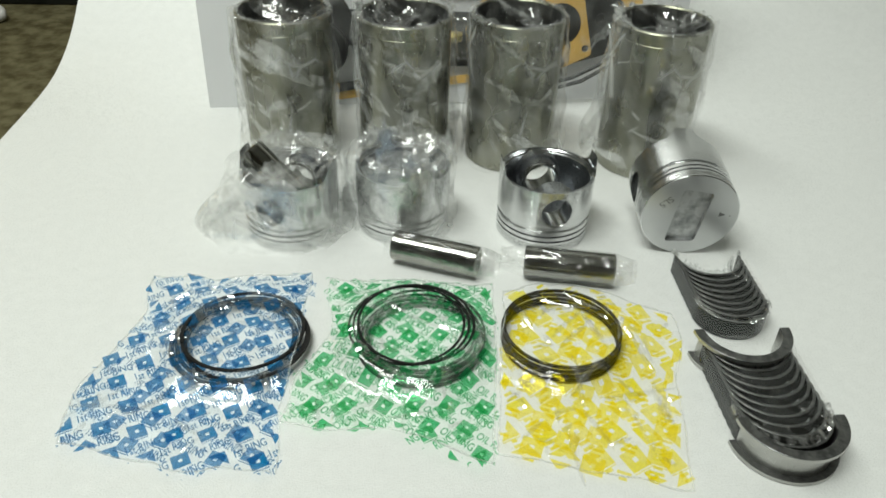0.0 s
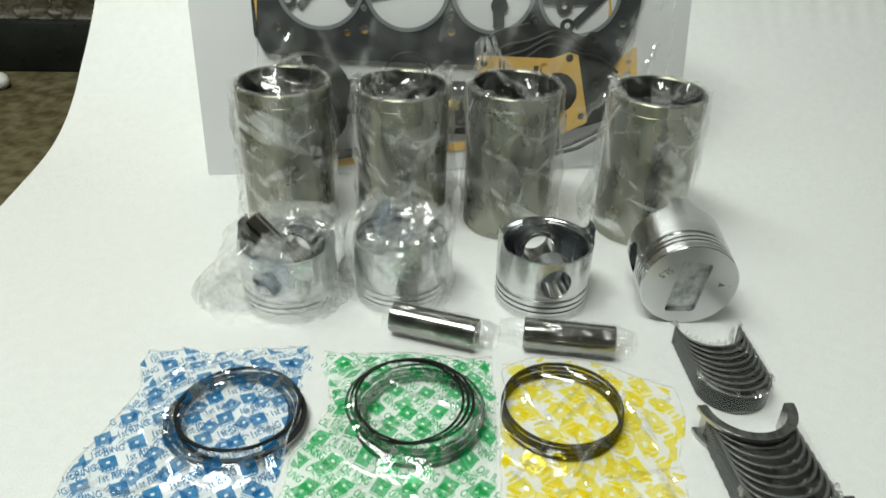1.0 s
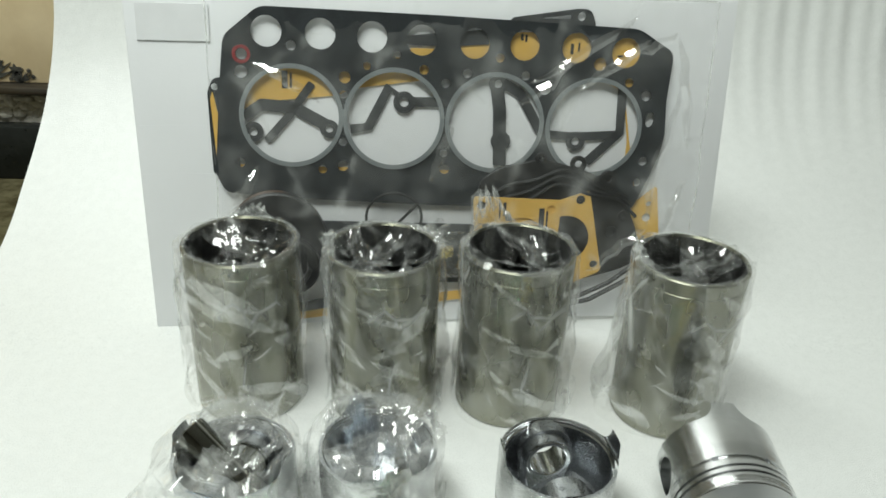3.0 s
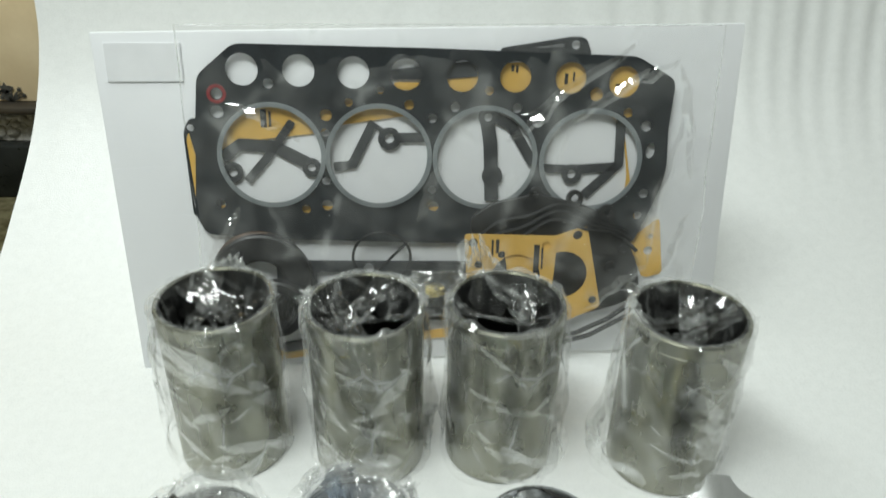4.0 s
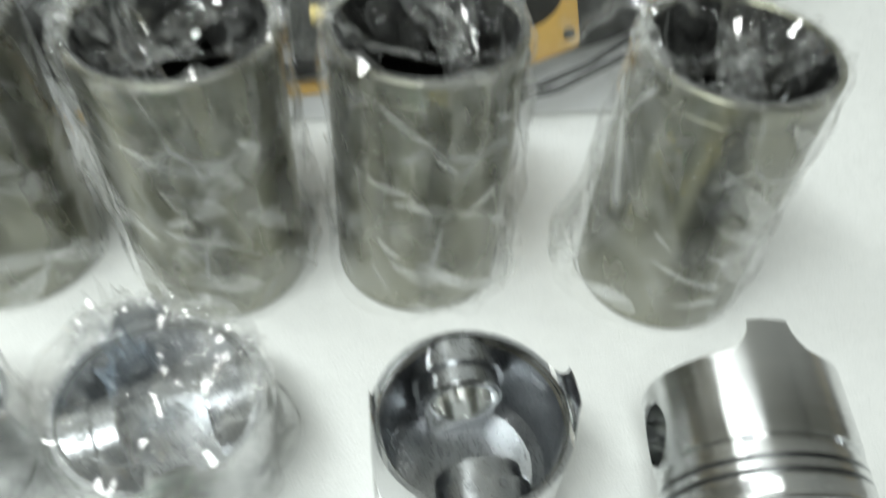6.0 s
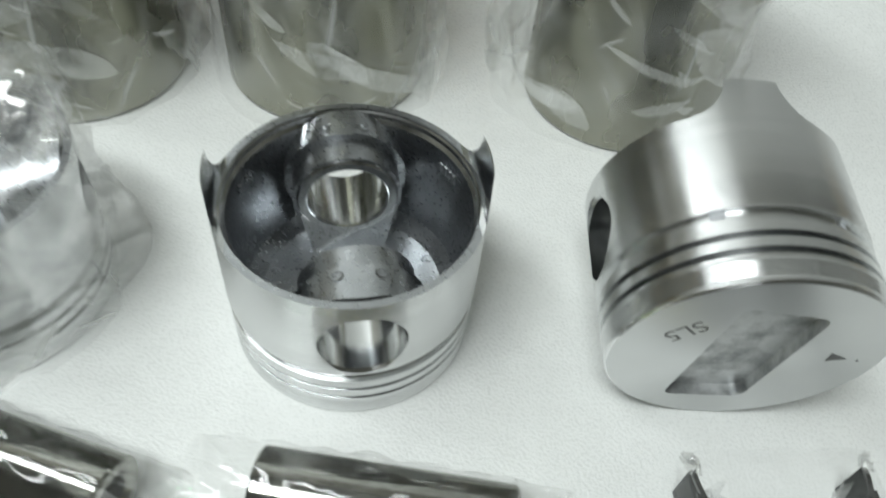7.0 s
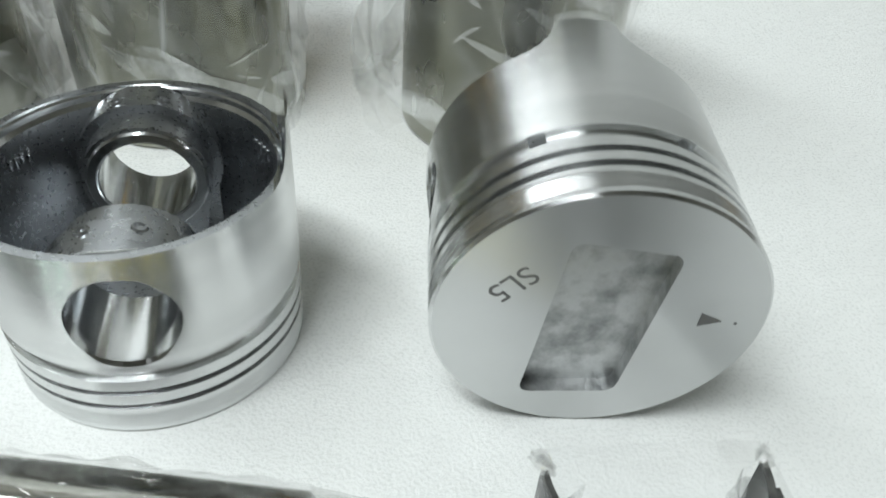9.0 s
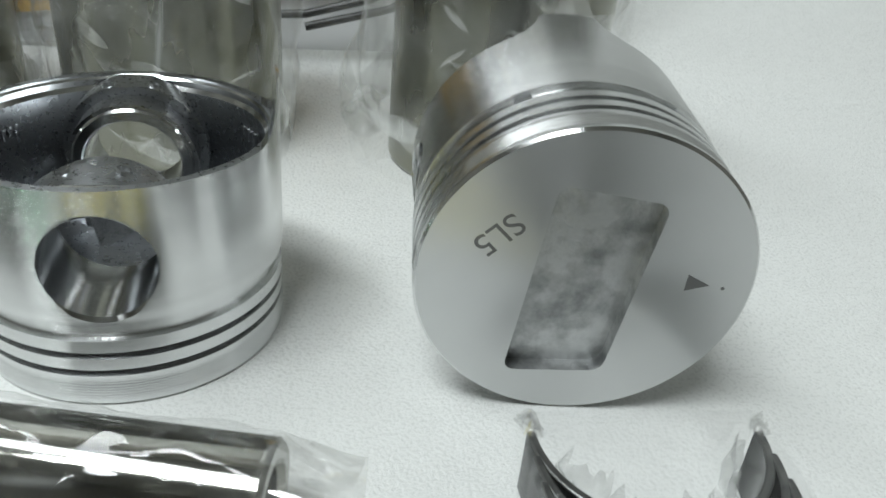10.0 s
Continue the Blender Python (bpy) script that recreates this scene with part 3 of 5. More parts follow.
def tube_bag(name, parent_m, r, h, seed, gap, flare, dip, material, label, lean=(0, 0), nth=160, fold=0.0, category="plastic bag", wall=0.0036, tongues=3, folds=70):
    """A loose clear bag round an upright part: creased wall, mouth folded over the rim and tucked into the bore."""
    rnd = random.Random(seed)
    rows = []
    nz = 60

    def stand_off(a, z):
        t = z / h
        ca, sa = math.cos(a), math.sin(a)
        c1 = ridge(ca * 1.5, sa * 1.5, z * 14, seed)
        c2 = ridge(ca * 2.6 + z * 24, sa * 2.6 - z * 16, z * 20, seed + 9)
        g = 0.0009 + gap * c1 + 0.0020 * c2 * c2
        g += flare * max(0.0, math.cos(a - lean[0])) ** 6 * (0.25 + 0.75 * math.exp(-((t - 0.32) / 0.34) ** 2)) * (0.7 + 0.4 * c2)
        return r + g + fold * max(0.0, math.cos(a - lean[1])) ** 8 * (1 - t) ** 2

    for i in range(nz + 1):
        z = 0.0006 + (h - 0.0006) * i / nz
        rows.append([(stand_off(a, z) * math.cos(a), stand_off(a, z) * math.sin(a), z) for a in (2 * math.pi * k / nth for k in range(nth))])
    ri = r - wall
    for q in range(1, 17):
        s = q / 16
        row = []
        for k in range(nth):
            a = 2 * math.pi * k / nth
            ca, sa = math.cos(a), math.sin(a)
            w2 = ridge(ca * 2.4, sa * 2.4, s * 1.5, seed + 31)
            up = 0.0007 + 0.0050 * max(0.0, w2 - 0.45) * (1 if s < 0.4 else max(0.0, 1.5 - 1.25 * s))
            if s < 0.3:
                rr, z = r + 0.0011 - (wall + 0.002) * s / 0.3, h + up
            else:
                d = (s - 0.3) / 0.7
                rr = ri - 0.0008 - (0.004 + 0.010 * w2) * d
                z = h + up * (1 - d) - dip * d * (0.7 + 0.5 * w2)
            row.append((rr * ca, rr * sa, z))
        rows.append(row)
    t = thing(name, parent_m, label, category, "clear bags on the parts")
    part("bag_wall", grid_mesh(rows[:nz + 5], close_u=True), material, t, smooth=20)
    inner = F_TUCK if material is F_BAG else material
    part("bag_mouth", grid_mesh(rows[nz + 4:], close_u=True), inner, t, smooth=20)
    # lens-shaped folds pressed into the wall
    bm = bmesh.new()
    for n in range(folds):
        a0, z0 = rnd.uniform(0, 2 * math.pi), h * (0.06 + 0.86 * rnd.random() ** 1.3)
        length = 0.008 + 0.045 * rnd.random() ** 2
        w = length * rnd.uniform(0.08, 0.42)
        slope = rnd.choice((-1, -1, -1, 1)) * rnd.uniform(0.25, 0.85)
        lift, bend = rnd.uniform(0.0005, 0.0014), rnd.uniform(-0.15, 0.15)
        grid = []
        for i in range(11):
            u = -1 + 2 * i / 10
            line = []
            for j in range(4):
                v = (j / 3 - 0.5) * (1 - u * u) ** 0.8
                da = (u * length * 0.5 * math.cos(slope) - v * w * math.sin(slope)) / r
                z = z0 + u * length * 0.5 * math.sin(slope) + v * w * math.cos(slope) + bend * length * 0.3 * (1 - u * u)
                z = min(max(z, 0.001), h - 0.001)
                rr = stand_off(a0 + da, z) + 0.0003 + lift * (1 - u * u) * (j / 3)
                line.append(bm.verts.new((rr * math.cos(a0 + da), rr * math.sin(a0 + da), z)))
            grid.append(line)
        for i in range(10):
            for j in range(3):
                bm.faces.new((grid[i][j], grid[i + 1][j], grid[i + 1][j + 1], grid[i][j + 1]))
    part("film_folds", bm, F_FOLD, t, "whitish creased folds", smooth=40)
    # loose tongues of film that cross the mouth
    for n in range(tongues):
        a0, w = rnd.uniform(0, 6.28), rnd.uniform(0.010, 0.020)
        off, tilt, low = rnd.uniform(-0.4, 0.4) * ri, rnd.uniform(-1, 1), rnd.uniform(0.004, dip * 0.55)
        rows = []
        for i in range(25):
            u = -1 + 2 * i / 24
            row = []
            for j in range(13):
                v = -0.5 + j / 12
                y = off + v * w + 0.002 * noise.noise(Vector((u * 2, v, seed)))
                half = math.sqrt(max((ri - 0.001) ** 2 - y * y, 1e-7))
                x = u * half
                z = h - low * (1 - u * u) ** 0.6 + tilt * v * 0.010 * (1 - u * u) + 0.0035 * (ridge(u * 2.2, v * 2.0, n, seed + 3) - 0.4)
                row.append((x * math.cos(a0) - y * math.sin(a0), x * math.sin(a0) + y * math.cos(a0), min(z, h + 0.004)))
            rows.append(row)
        part("tucked_film", grid_mesh(rows), inner, t, smooth=18)
    return t


def film_flap(bag, material, r, angle, z0, z1, wide, seed, back=0.0):
    """A loose fin of film that stands off the side of a bag."""
    rows = []
    for i in range(41):
        t = i / 40
        z = z0 + (z1 - z0) * t
        w = wide * (0.55 + 0.45 * noise.noise(Vector((z * 30, seed, 0))) + 0.35 * math.sin(math.pi * t))
        row = []
        for j in range(13):
            s = j / 12
            a = angle + back * s + 0.10 * noise.noise(Vector((z * 45, s * 2, seed)))
            rr = r + 0.0006 + w * s
            row.append((rr * math.cos(a), rr * math.sin(a), z + 0.004 * s * noise.noise(Vector((s * 2, z * 20, seed + 5)))))
        rows.append(row)
    part("film_flap", grid_mesh(rows), material, bag, smooth=18)


def film_tuft(bag, material, r, angle, span, z, tall, seed):
    """A bunch of crumpled film that stands up from the rim."""
    rows = []
    for i in range(15):
        t = i / 14
        row = []
        for j in range(37):
            a = angle + span * (j / 36 - 0.5) * (1 - 0.35 * t)
            rr = r - 0.002 + 0.010 * t * (ridge(j * 0.35, t * 2, 0, seed) - 0.35)
            edge = math.sin(math.pi * j / 36) ** 0.5
            row.append((rr * math.cos(a), rr * math.sin(a), z + tall * t * edge * (0.6 + 0.8 * ridge(j * 0.2, 0, 0, seed + 2)) + 0.004 * ridge(j * 0.3, t * 3, 0, seed + 8)))
        rows.append(row)
    part("film_tuft", grid_mesh(rows), material, bag, smooth=16)


for x, y, seed in LINERS:
    t = thing("cylinder_liner", pose(x, y, 0.0003, 0, 0, seed * 7), "dark grey steel cylinder liner standing upright in a clear bag", "cylinder liner", "cylinder liners in a row")
    part("liner_body", LINER, None, t, smooth=0)
    side = {11: (3.6, 2.0), 23: (0.3, 2.0), 37: (-0.5, 4.0), 53: (3.4, 3.3)}[seed]
    flare = {11: 0.005, 23: 0.006, 37: 0.006, 53: 0.011}[seed]
    bag = tube_bag("liner_bag", pose(x, y, 0.0, 0, 0, 0), L_R, L_H, seed * 1.37, 0.0024, flare, 0.030, F_BAG,
             "crinkled clear plastic bag pulled over a steel liner", side, fold=0.005)
    if seed == 53:
        film_flap(bag, F_BAG, L_R, 3.35, 0.0008, 0.124, 0.016, 1.0, 0.10)
        film_flap(bag, F_BAG, L_R, -0.15, 0.030, 0.128, 0.007, 2.0)
        film_tuft(bag, F_BAG, L_R, 3.0, 1.5, L_H, 0.006, 3.0)
    elif seed == 37:
        film_flap(bag, F_BAG, L_R, -0.55, 0.0008, 0.060, 0.014, 4.0)
        film_tuft(bag, F_FOLD, L_R, 2.1, 1.2, L_H, 0.024, 5.0)
    elif seed == 23:
        film_flap(bag, F_BAG, L_R, 0.05, 0.0008, 0.070, 0.009, 6.0)
        film_tuft(bag, F_BAG, L_R, 3.2, 1.0, L_H, 0.008, 7.0)
        film_tuft(bag, F_BAG, L_R, 0.3, 1.2, L_H, 0.009, 8.0)
    else:
        film_flap(bag, F_BAG, L_R, 3.7, 0.0008, 0.100, 0.009, 9.0)
        film_tuft(bag, F_BAG, L_R, 1.5, 0.9, L_H, 0.006, 10.0)

# piston bags
PB = tube_bag("piston_bag", pose(-0.0675, 0.562, 0.0), P_R, P_H1 - 0.004, 5.1, 0.0034, 0.036, 0.014, F_PISTON, "loose clear plastic bag round a piston, flaring to one side", (3.5, 0.2), fold=0.010)
film_flap(PB, F_PISTON, P_R + 0.002, -0.05, 0.0008, 0.055, 0.022, 21.0, -0.1)
film_flap(PB, F_PISTON, P_R + 0.002, 3.75, 0.0008, 0.045, 0.034, 22.0, 0.15)
film_tuft(PB, F_PISTON, P_R, 1.9, 1.6, P_H1 - 0.006, 0.010, 23.0)
PB = tube_bag("piston_bag", pose(0.0155, 0.570, 0.0), P_R, P_H1, 8.3, 0.0032, 0.008, 0.016, F_PISTON, "tight crinkled clear plastic bag round a piston", (2.9, 0.6), fold=0.006)

film_tuft(PB, F_PISTON, P_R, 2.2, 1.4, P_H1 - 0.006, 0.014, 24.0)
film_tuft(PB, F_PISTON, P_R, 0.2, 1.0, P_H1 - 0.006, 0.012, 25.0)
film_tuft(PB, F_BLUISH, 0.020, 2.3, 1.5, P_H1 - 0.020, 0.026, 27.0)
film_tuft(PB, F_BLUISH, 0.012, 5.2, 2.0, P_H1 - 0.018, 0.014, 28.0)
film_flap(PB, F_PISTON, P_R + 0.002, 3.3, 0.0008, 0.055, 0.009, 26.0)


# ---- gudgeon pins ----
def pin_mesh(r, ri, length):
    prof = [(ri, 0.0012), (ri + 0.0014, 0), (r - 0.0008, 0), (r, 0.0008), (r, length - 0.0008), (r - 0.0008, length), (ri + 0.0014, length), (ri, length - 0.0012)]
    return lathe(prof, 64)


PIN_LEN, PINR = 0.0625, 0.0108
PIN_ME = pin_mesh(PINR, 0.0060, PIN_LEN)
sharp(PIN_ME, 30)


def sleeve_mesh(r, z0, z1, seed, first=0, last=50):
    rows = []
    for i in range(50):
        z = z0 + (z1 - z0) * i / 49
        over = max(0.0, -z, z - PIN_LEN)
        row = []
        for k in range(72):
            a = 2 * math.pi * k / 72
            g = 0.0006 + 0.0012 * ridge(math.cos(a) * 2, math.sin(a) * 2, z * 90, seed)
            sq = 1 - min(over / 0.012, 1) * 0.55 * abs(math.sin(a + seed))
            g += min(over * 8, 1) * 0.003 * (noise.noise(Vector((math.cos(a) * 3, math.sin(a) * 3, z * 260 + seed))))
            row.append(((r + g) * math.cos(a), (r + g) * sq * math.sin(a), z))
        rows.append(row)
    return grid_mesh(rows[first:last], close_u=True)


def gudgeon_pin(a, b, seed, bagged=True, tail=0.004):
    a, b = Vector(a), Vector(b)
    d = (b - a).normalized()
    m = d.to_track_quat("Z", "Y").to_matrix().to_4x4()
    m.translation = a
    t = thing("gudgeon_pin", m, "polished hollow steel gudgeon pin lying on the white sheet" if bagged else "polished hollow steel gudgeon pin lying inside a piston", "gudgeon pin", "gudgeon pins")
    part("pin_body", PIN_ME, M_PIN, t, smooth=0)
    if bagged:
        s = thing("pin_sleeve", m.copy(), "clear plastic sleeve crumpled past the end of a pin", "plastic sleeve", "clear sleeves on the pins")
        part("sleeve_wall", sleeve_mesh(PINR, -tail, PIN_LEN + 0.014, seed, 0, 42), F_SLEEVE, s, smooth=22)
        part("crumpled_end", sleeve_mesh(PINR, -tail, PIN_LEN + 0.014, seed, 41, 50), F_FOLD, s, "whitish crumpled sleeve end", smooth=22)


gudgeon_pin((0.0095, 0.5195, 0.0122), (0.0690, 0.4975, 0.0122), 1.0)
gudgeon_pin((0.1005, 0.5000, 0.0122), (0.1630, 0.4885, 0.0122), 4.0, tail=0.017)
gudgeon_pin((-0.0520, 0.5520, 0.0200), (-0.0965, 0.5765, 0.0560), 2.0, False)


# ---- bearing shells ----
def shell_mesh(r, thick, wide, flange=0.0, n=40):
    """A half bearing shell: open towards +y, axis along z; with a flange it gets a thrust collar."""
    sec = [(r - thick, 0.0), (r, 0.0), (r, wide), (r - thick, wide)]
    if flange:
        sec = [(r - thick, 0.0), (r + flange, 0.0), (r + flange, 0.0022), (r, 0.0022), (r, wide - 0.0022), (r + flange, wide - 0.0022), (r + flange, wide), (r - thick, wide)]
    rows = []
    for k in range(n + 1):
        a = math.pi + math.pi * k / n
        rows.append([(q * math.cos(a), q * math.sin(a), z) for q, z in sec])
    return grid_mesh(rows, close_u=True, caps=True)


def half_ring(ro, ri, z):
    """A thin bevelled half ring that lies on a shell's upper edge."""
    rows = []
    for k in range(41):
        a = math.pi + math.pi * k / 40
        rows.append([(q * math.cos(a), q * math.sin(a), h) for q, h in ((ri, z), (ro, z), (ro, z + 0.0002), (ro - 0.0003, z + 0.0004), (ri + 0.0003, z + 0.0004), (ri, z + 0.0002))])
    return grid_mesh(rows, close_u=True, caps=True)


def shell_stack(origin, yaw, lean, r, count, pitch, wide, flanged, name_label, wrap_seed, grow=0.0, turn_all=0.0):
    made = []
    plain = shell_mesh(r, 0.0017, wide)
    coll = shell_mesh(r, 0.0020, wide + 0.004, 0.0042)
    for me in (plain, coll):
        me.materials.append(M_FLANGE if me is coll else M_SHELL)
        me.materials.append(M_RIM)
        for f in me.polygons:
            if abs(f.normal.z) > 0.9:
                f.material_index = 1
        sharp(me, 30)
    rim = half_ring(r - 0.00005, r - 0.00165, wide)
    rim_fl = half_ring(r + 0.0041, r - 0.0019, wide + 0.004)
    for k in range(count):
        is_fl = k in flanged
        base = pose(*origin, 0, 0, yaw) @ pose(0, -pitch * k, 0, lean, 0, 0)
        m = base @ pose(0, r * 0.0, 0)
        t = thing("bearing_shell", m, "bright flanged thrust bearing half shell" if is_fl else name_label, "bearing shell", "stacked bearing shells")
        part("shell_body", coll if is_fl else plain, M_FLANGE if is_fl else M_SHELL, t, smooth=0)
        part("shell_rim", rim_fl if is_fl else rim, M_RIM, t, "pale rim", smooth=0)
        made.append(t)
    return made


shell_stack((0.2312, 0.5020, 0.0006), 0, 0, 0.0236, 9, 0.0062, 0.0142, (), "dark grey steel half bearing shell nested in a wrapped stack", 3)
shell_stack((0.2240, 0.4170, 0.0006), 1, 0, 0.0258, 11, 0.0071, 0.0160, (0, 10), "larger grey steel half bearing shell nested in a wrapped stack", 6)


def wrap(x0, x1, y0, y1, r, height, seed, label):
    """A taut clear wrap over a row of nested shells: flat with sagging folds on top, straight down at the sides."""
    cx, rows = (x0 + x1) / 2, []
    n, m = 96, 26
    outline = []
    for k in range(n):
        a = 2 * math.pi * k / n
        x = cx + math.cos(a) * (x1 - x0) / 2
        if math.sin(a) < 0:
            y = y1 + math.sin(a) * r
        else:
            y = y0 + math.sin(a) ** 0.3 * 0.004
            x = cx + math.copysign(abs(math.cos(a)) ** 0.35, math.cos(a)) * (x1 - x0) / 2
        outline.append((x, y))
    mid = (cx, (y0 + y1) / 2)
    for i in range(m + 1):
        row = []
        for x, y in outline:
            if i < 7:
                s, z = 1 + 0.02 * (1 - i / 6), 0.0008 + (height - 0.0008) * i / 6
            else:
                s = 1 - (i - 6) / (m - 6) * 0.98
                z = height
            px, py = mid[0] + (x - mid[0]) * s, mid[1] + (y - mid[1]) * s
            cr = ridge(px * 55, py * 55, 0, seed)
            px += 0.0012 * (ridge(px * 90, py * 60, z * 80, seed + 3) - 0.3) * (i < 9)
            if i >= 7:
                z += 0.0016 * cr - 0.0010 * min(1, (1 - s) * 3)
            row.append((px, py, z))
        rows.append(row)
    t = thing("shell_wrap", Matrix.Translation((mid[0], mid[1], 0)), label, "shrink wrap", "clear wraps on the bearing shells")
    home = Matrix.Translation((-mid[0], -mid[1], 0))
    part("side_film", grid_mesh(rows[:9], close_u=True), F_WRAP, t, smooth=22, m=home)
    part("top_film", grid_mesh(rows[8:], close_u=True), F_WRAP, t, smooth=22, m=home)
    # film crumpled into the open end of the stack
    skin = []
    for i in range(13):
        q, line = i / 12, []
        for j in range(61):
            a = math.pi * (1.04 + 0.92 * j / 60)
            rr = r - 0.0040 - 0.0035 * ridge(j * 0.22, q * 1.6, 0, seed + 5) - 0.0025 * q
            spike = 0.0045 * ridge(j * 0.31, 0, 0, seed + 8)
            line.append((cx + rr * math.cos(a), y0 - 0.001 + rr * math.sin(a), 0.0008 + q * (height - 0.0045 + spike)))
        skin.append(line)
    part("crumpled_end", grid_mesh(skin), F_FOLD, t, "whitish crumpled film", smooth=18, m=home)
    # gathered puckers along the rims
    rnd = random.Random(int(seed * 10))
    for k in range(66):
        if k < 40:
            x, y = outline[(n // 2 - 6 + rnd.randrange(n // 2 + 12)) % n]
            out = Vector((x - mid[0], y - mid[1])).normalized()
            ln, wd, hi = rnd.uniform(0.003, 0.007), rnd.uniform(0.0008, 0.0018), rnd.uniform(0.0012, 0.0034)
        else:
            a = math.pi + rnd.uniform(0.25, math.pi - 0.25)
            out = Vector((math.cos(a), math.sin(a)))
            x, y = cx + r * math.cos(a), y0 + (y1 - y0) * rnd.random() + r * math.sin(a)
            ln, wd, hi = rnd.uniform(0.0015, 0.0045), rnd.uniform(0.0004, 0.0010), rnd.uniform(0.0006, 0.0018)
        side = Vector((-out.y, out.x))
        skin = []
        for i in range(7):
            q = -1 + i / 3
            line = []
            for j in range(5):
                p = -1 + j / 2
                c = Vector((x, y)) - out * (0.001 + ln * 0.5 * (q + 0.4)) + side * p * wd * (1 - 0.6 * abs(q))
                line.append((c.x, c.y, height - 0.0004 + hi * (1 - abs(p)) * (1 - q * q)))
            skin.append(line)
        part("pucker", grid_mesh(skin), F_PUCKER, t, smooth=16, m=home)
    return t


wrap(0.2065, 0.2560, 0.5030, 0.4525, 0.0245, 0.0158, 2.0, "clear shrink wrap over a stack of small bearing shells")
wrap(0.1960, 0.2525, 0.4100, 0.3560, 0.0265, 0.0178, 7.0, "clear shrink wrap over a stack of large bearing shells")


# ---- piston rings in printed bags ----
def ring_me(r, wide, tall, gap=0.012, n=110):
    rows = []
    for k in range(n + 1):
        a = gap + (2 * math.pi - 2 * gap) * k / n
        ca, sa = math.cos(a), math.sin(a)
        c = 0.00025
        sec = ((r - wide, c), (r - wide + c, 0), (r - c, 0), (r, c), (r, tall - c), (r - c, tall), (r - wide + c, tall), (r - wide, tall - c))
        rows.append([(q * ca, q * sa, z) for q, z in sec])
    return grid_mesh(rows, close_u=True, caps=True)


def piston_ring(m, r, wide, tall, material, label, group):
    t = thing("piston_ring", m, label, "piston ring", group)
    part("ring_body", ring_me(r, wide, tall), material, t)


def expander_mesh(r, n=150):
    """A crimped steel band: a ring whose edge folds up and down like teeth."""
    rows = []
    for k in range(n * 2):
        a = math.pi * k / n
        up = 0.0020 if k % 2 else 0.0
        rows.append([(q * math.cos(a), q * math.sin(a), z + up) for q, z in ((r - 0.0020, 0.0), (r, 0.0), (r, 0.0005), (r - 0.0020, 0.0005))])
    return grid_mesh(rows, close_u=True, close_v=True)


def bag_height(bag):
    """The height of a bag's upper film over the sheet at a place."""
    cx, cy, rr, hh, seed = bag

    def height(x, y):
        d = math.hypot(x - cx, y - cy)
        lift = hh * (1 if d < rr else math.exp(-((d - rr) / 0.012) ** 2)) - (0.0035 * math.exp(-(d / (rr * 0.7)) ** 4) if hh > 0.006 else 0)
        w = ridge(x * 16, y * 16, 0, seed) * 0.0040 + ridge(x * 38 + y * 15, y * 32, 1, seed) * 0.0014
        return 0.0012 + lift + w

    return height


def bag_map(tl, tr, br, bl, bulge, seed):
    tl, tr, br, bl = (Vector(p) for p in (tl, tr, br, bl))

    def place(u, v):
        p = (tl * (1 - u) + tr * u) * (1 - v) + (bl * (1 - u) + br * u) * v
        edge = Vector((0, 0))
        for (du, dv), amount in bulge:
            w = math.exp(-((u - du) ** 2 + (v - dv) ** 2) / 0.05)
            edge += Vector(amount) * w
        n1 = noise.noise(Vector((u * 6, v * 6, seed))) * 0.003
        n2 = noise.noise(Vector((u * 6, v * 6, seed + 7))) * 0.003
        return p.x + edge.x + n1, p.y + edge.y + n2

    return place


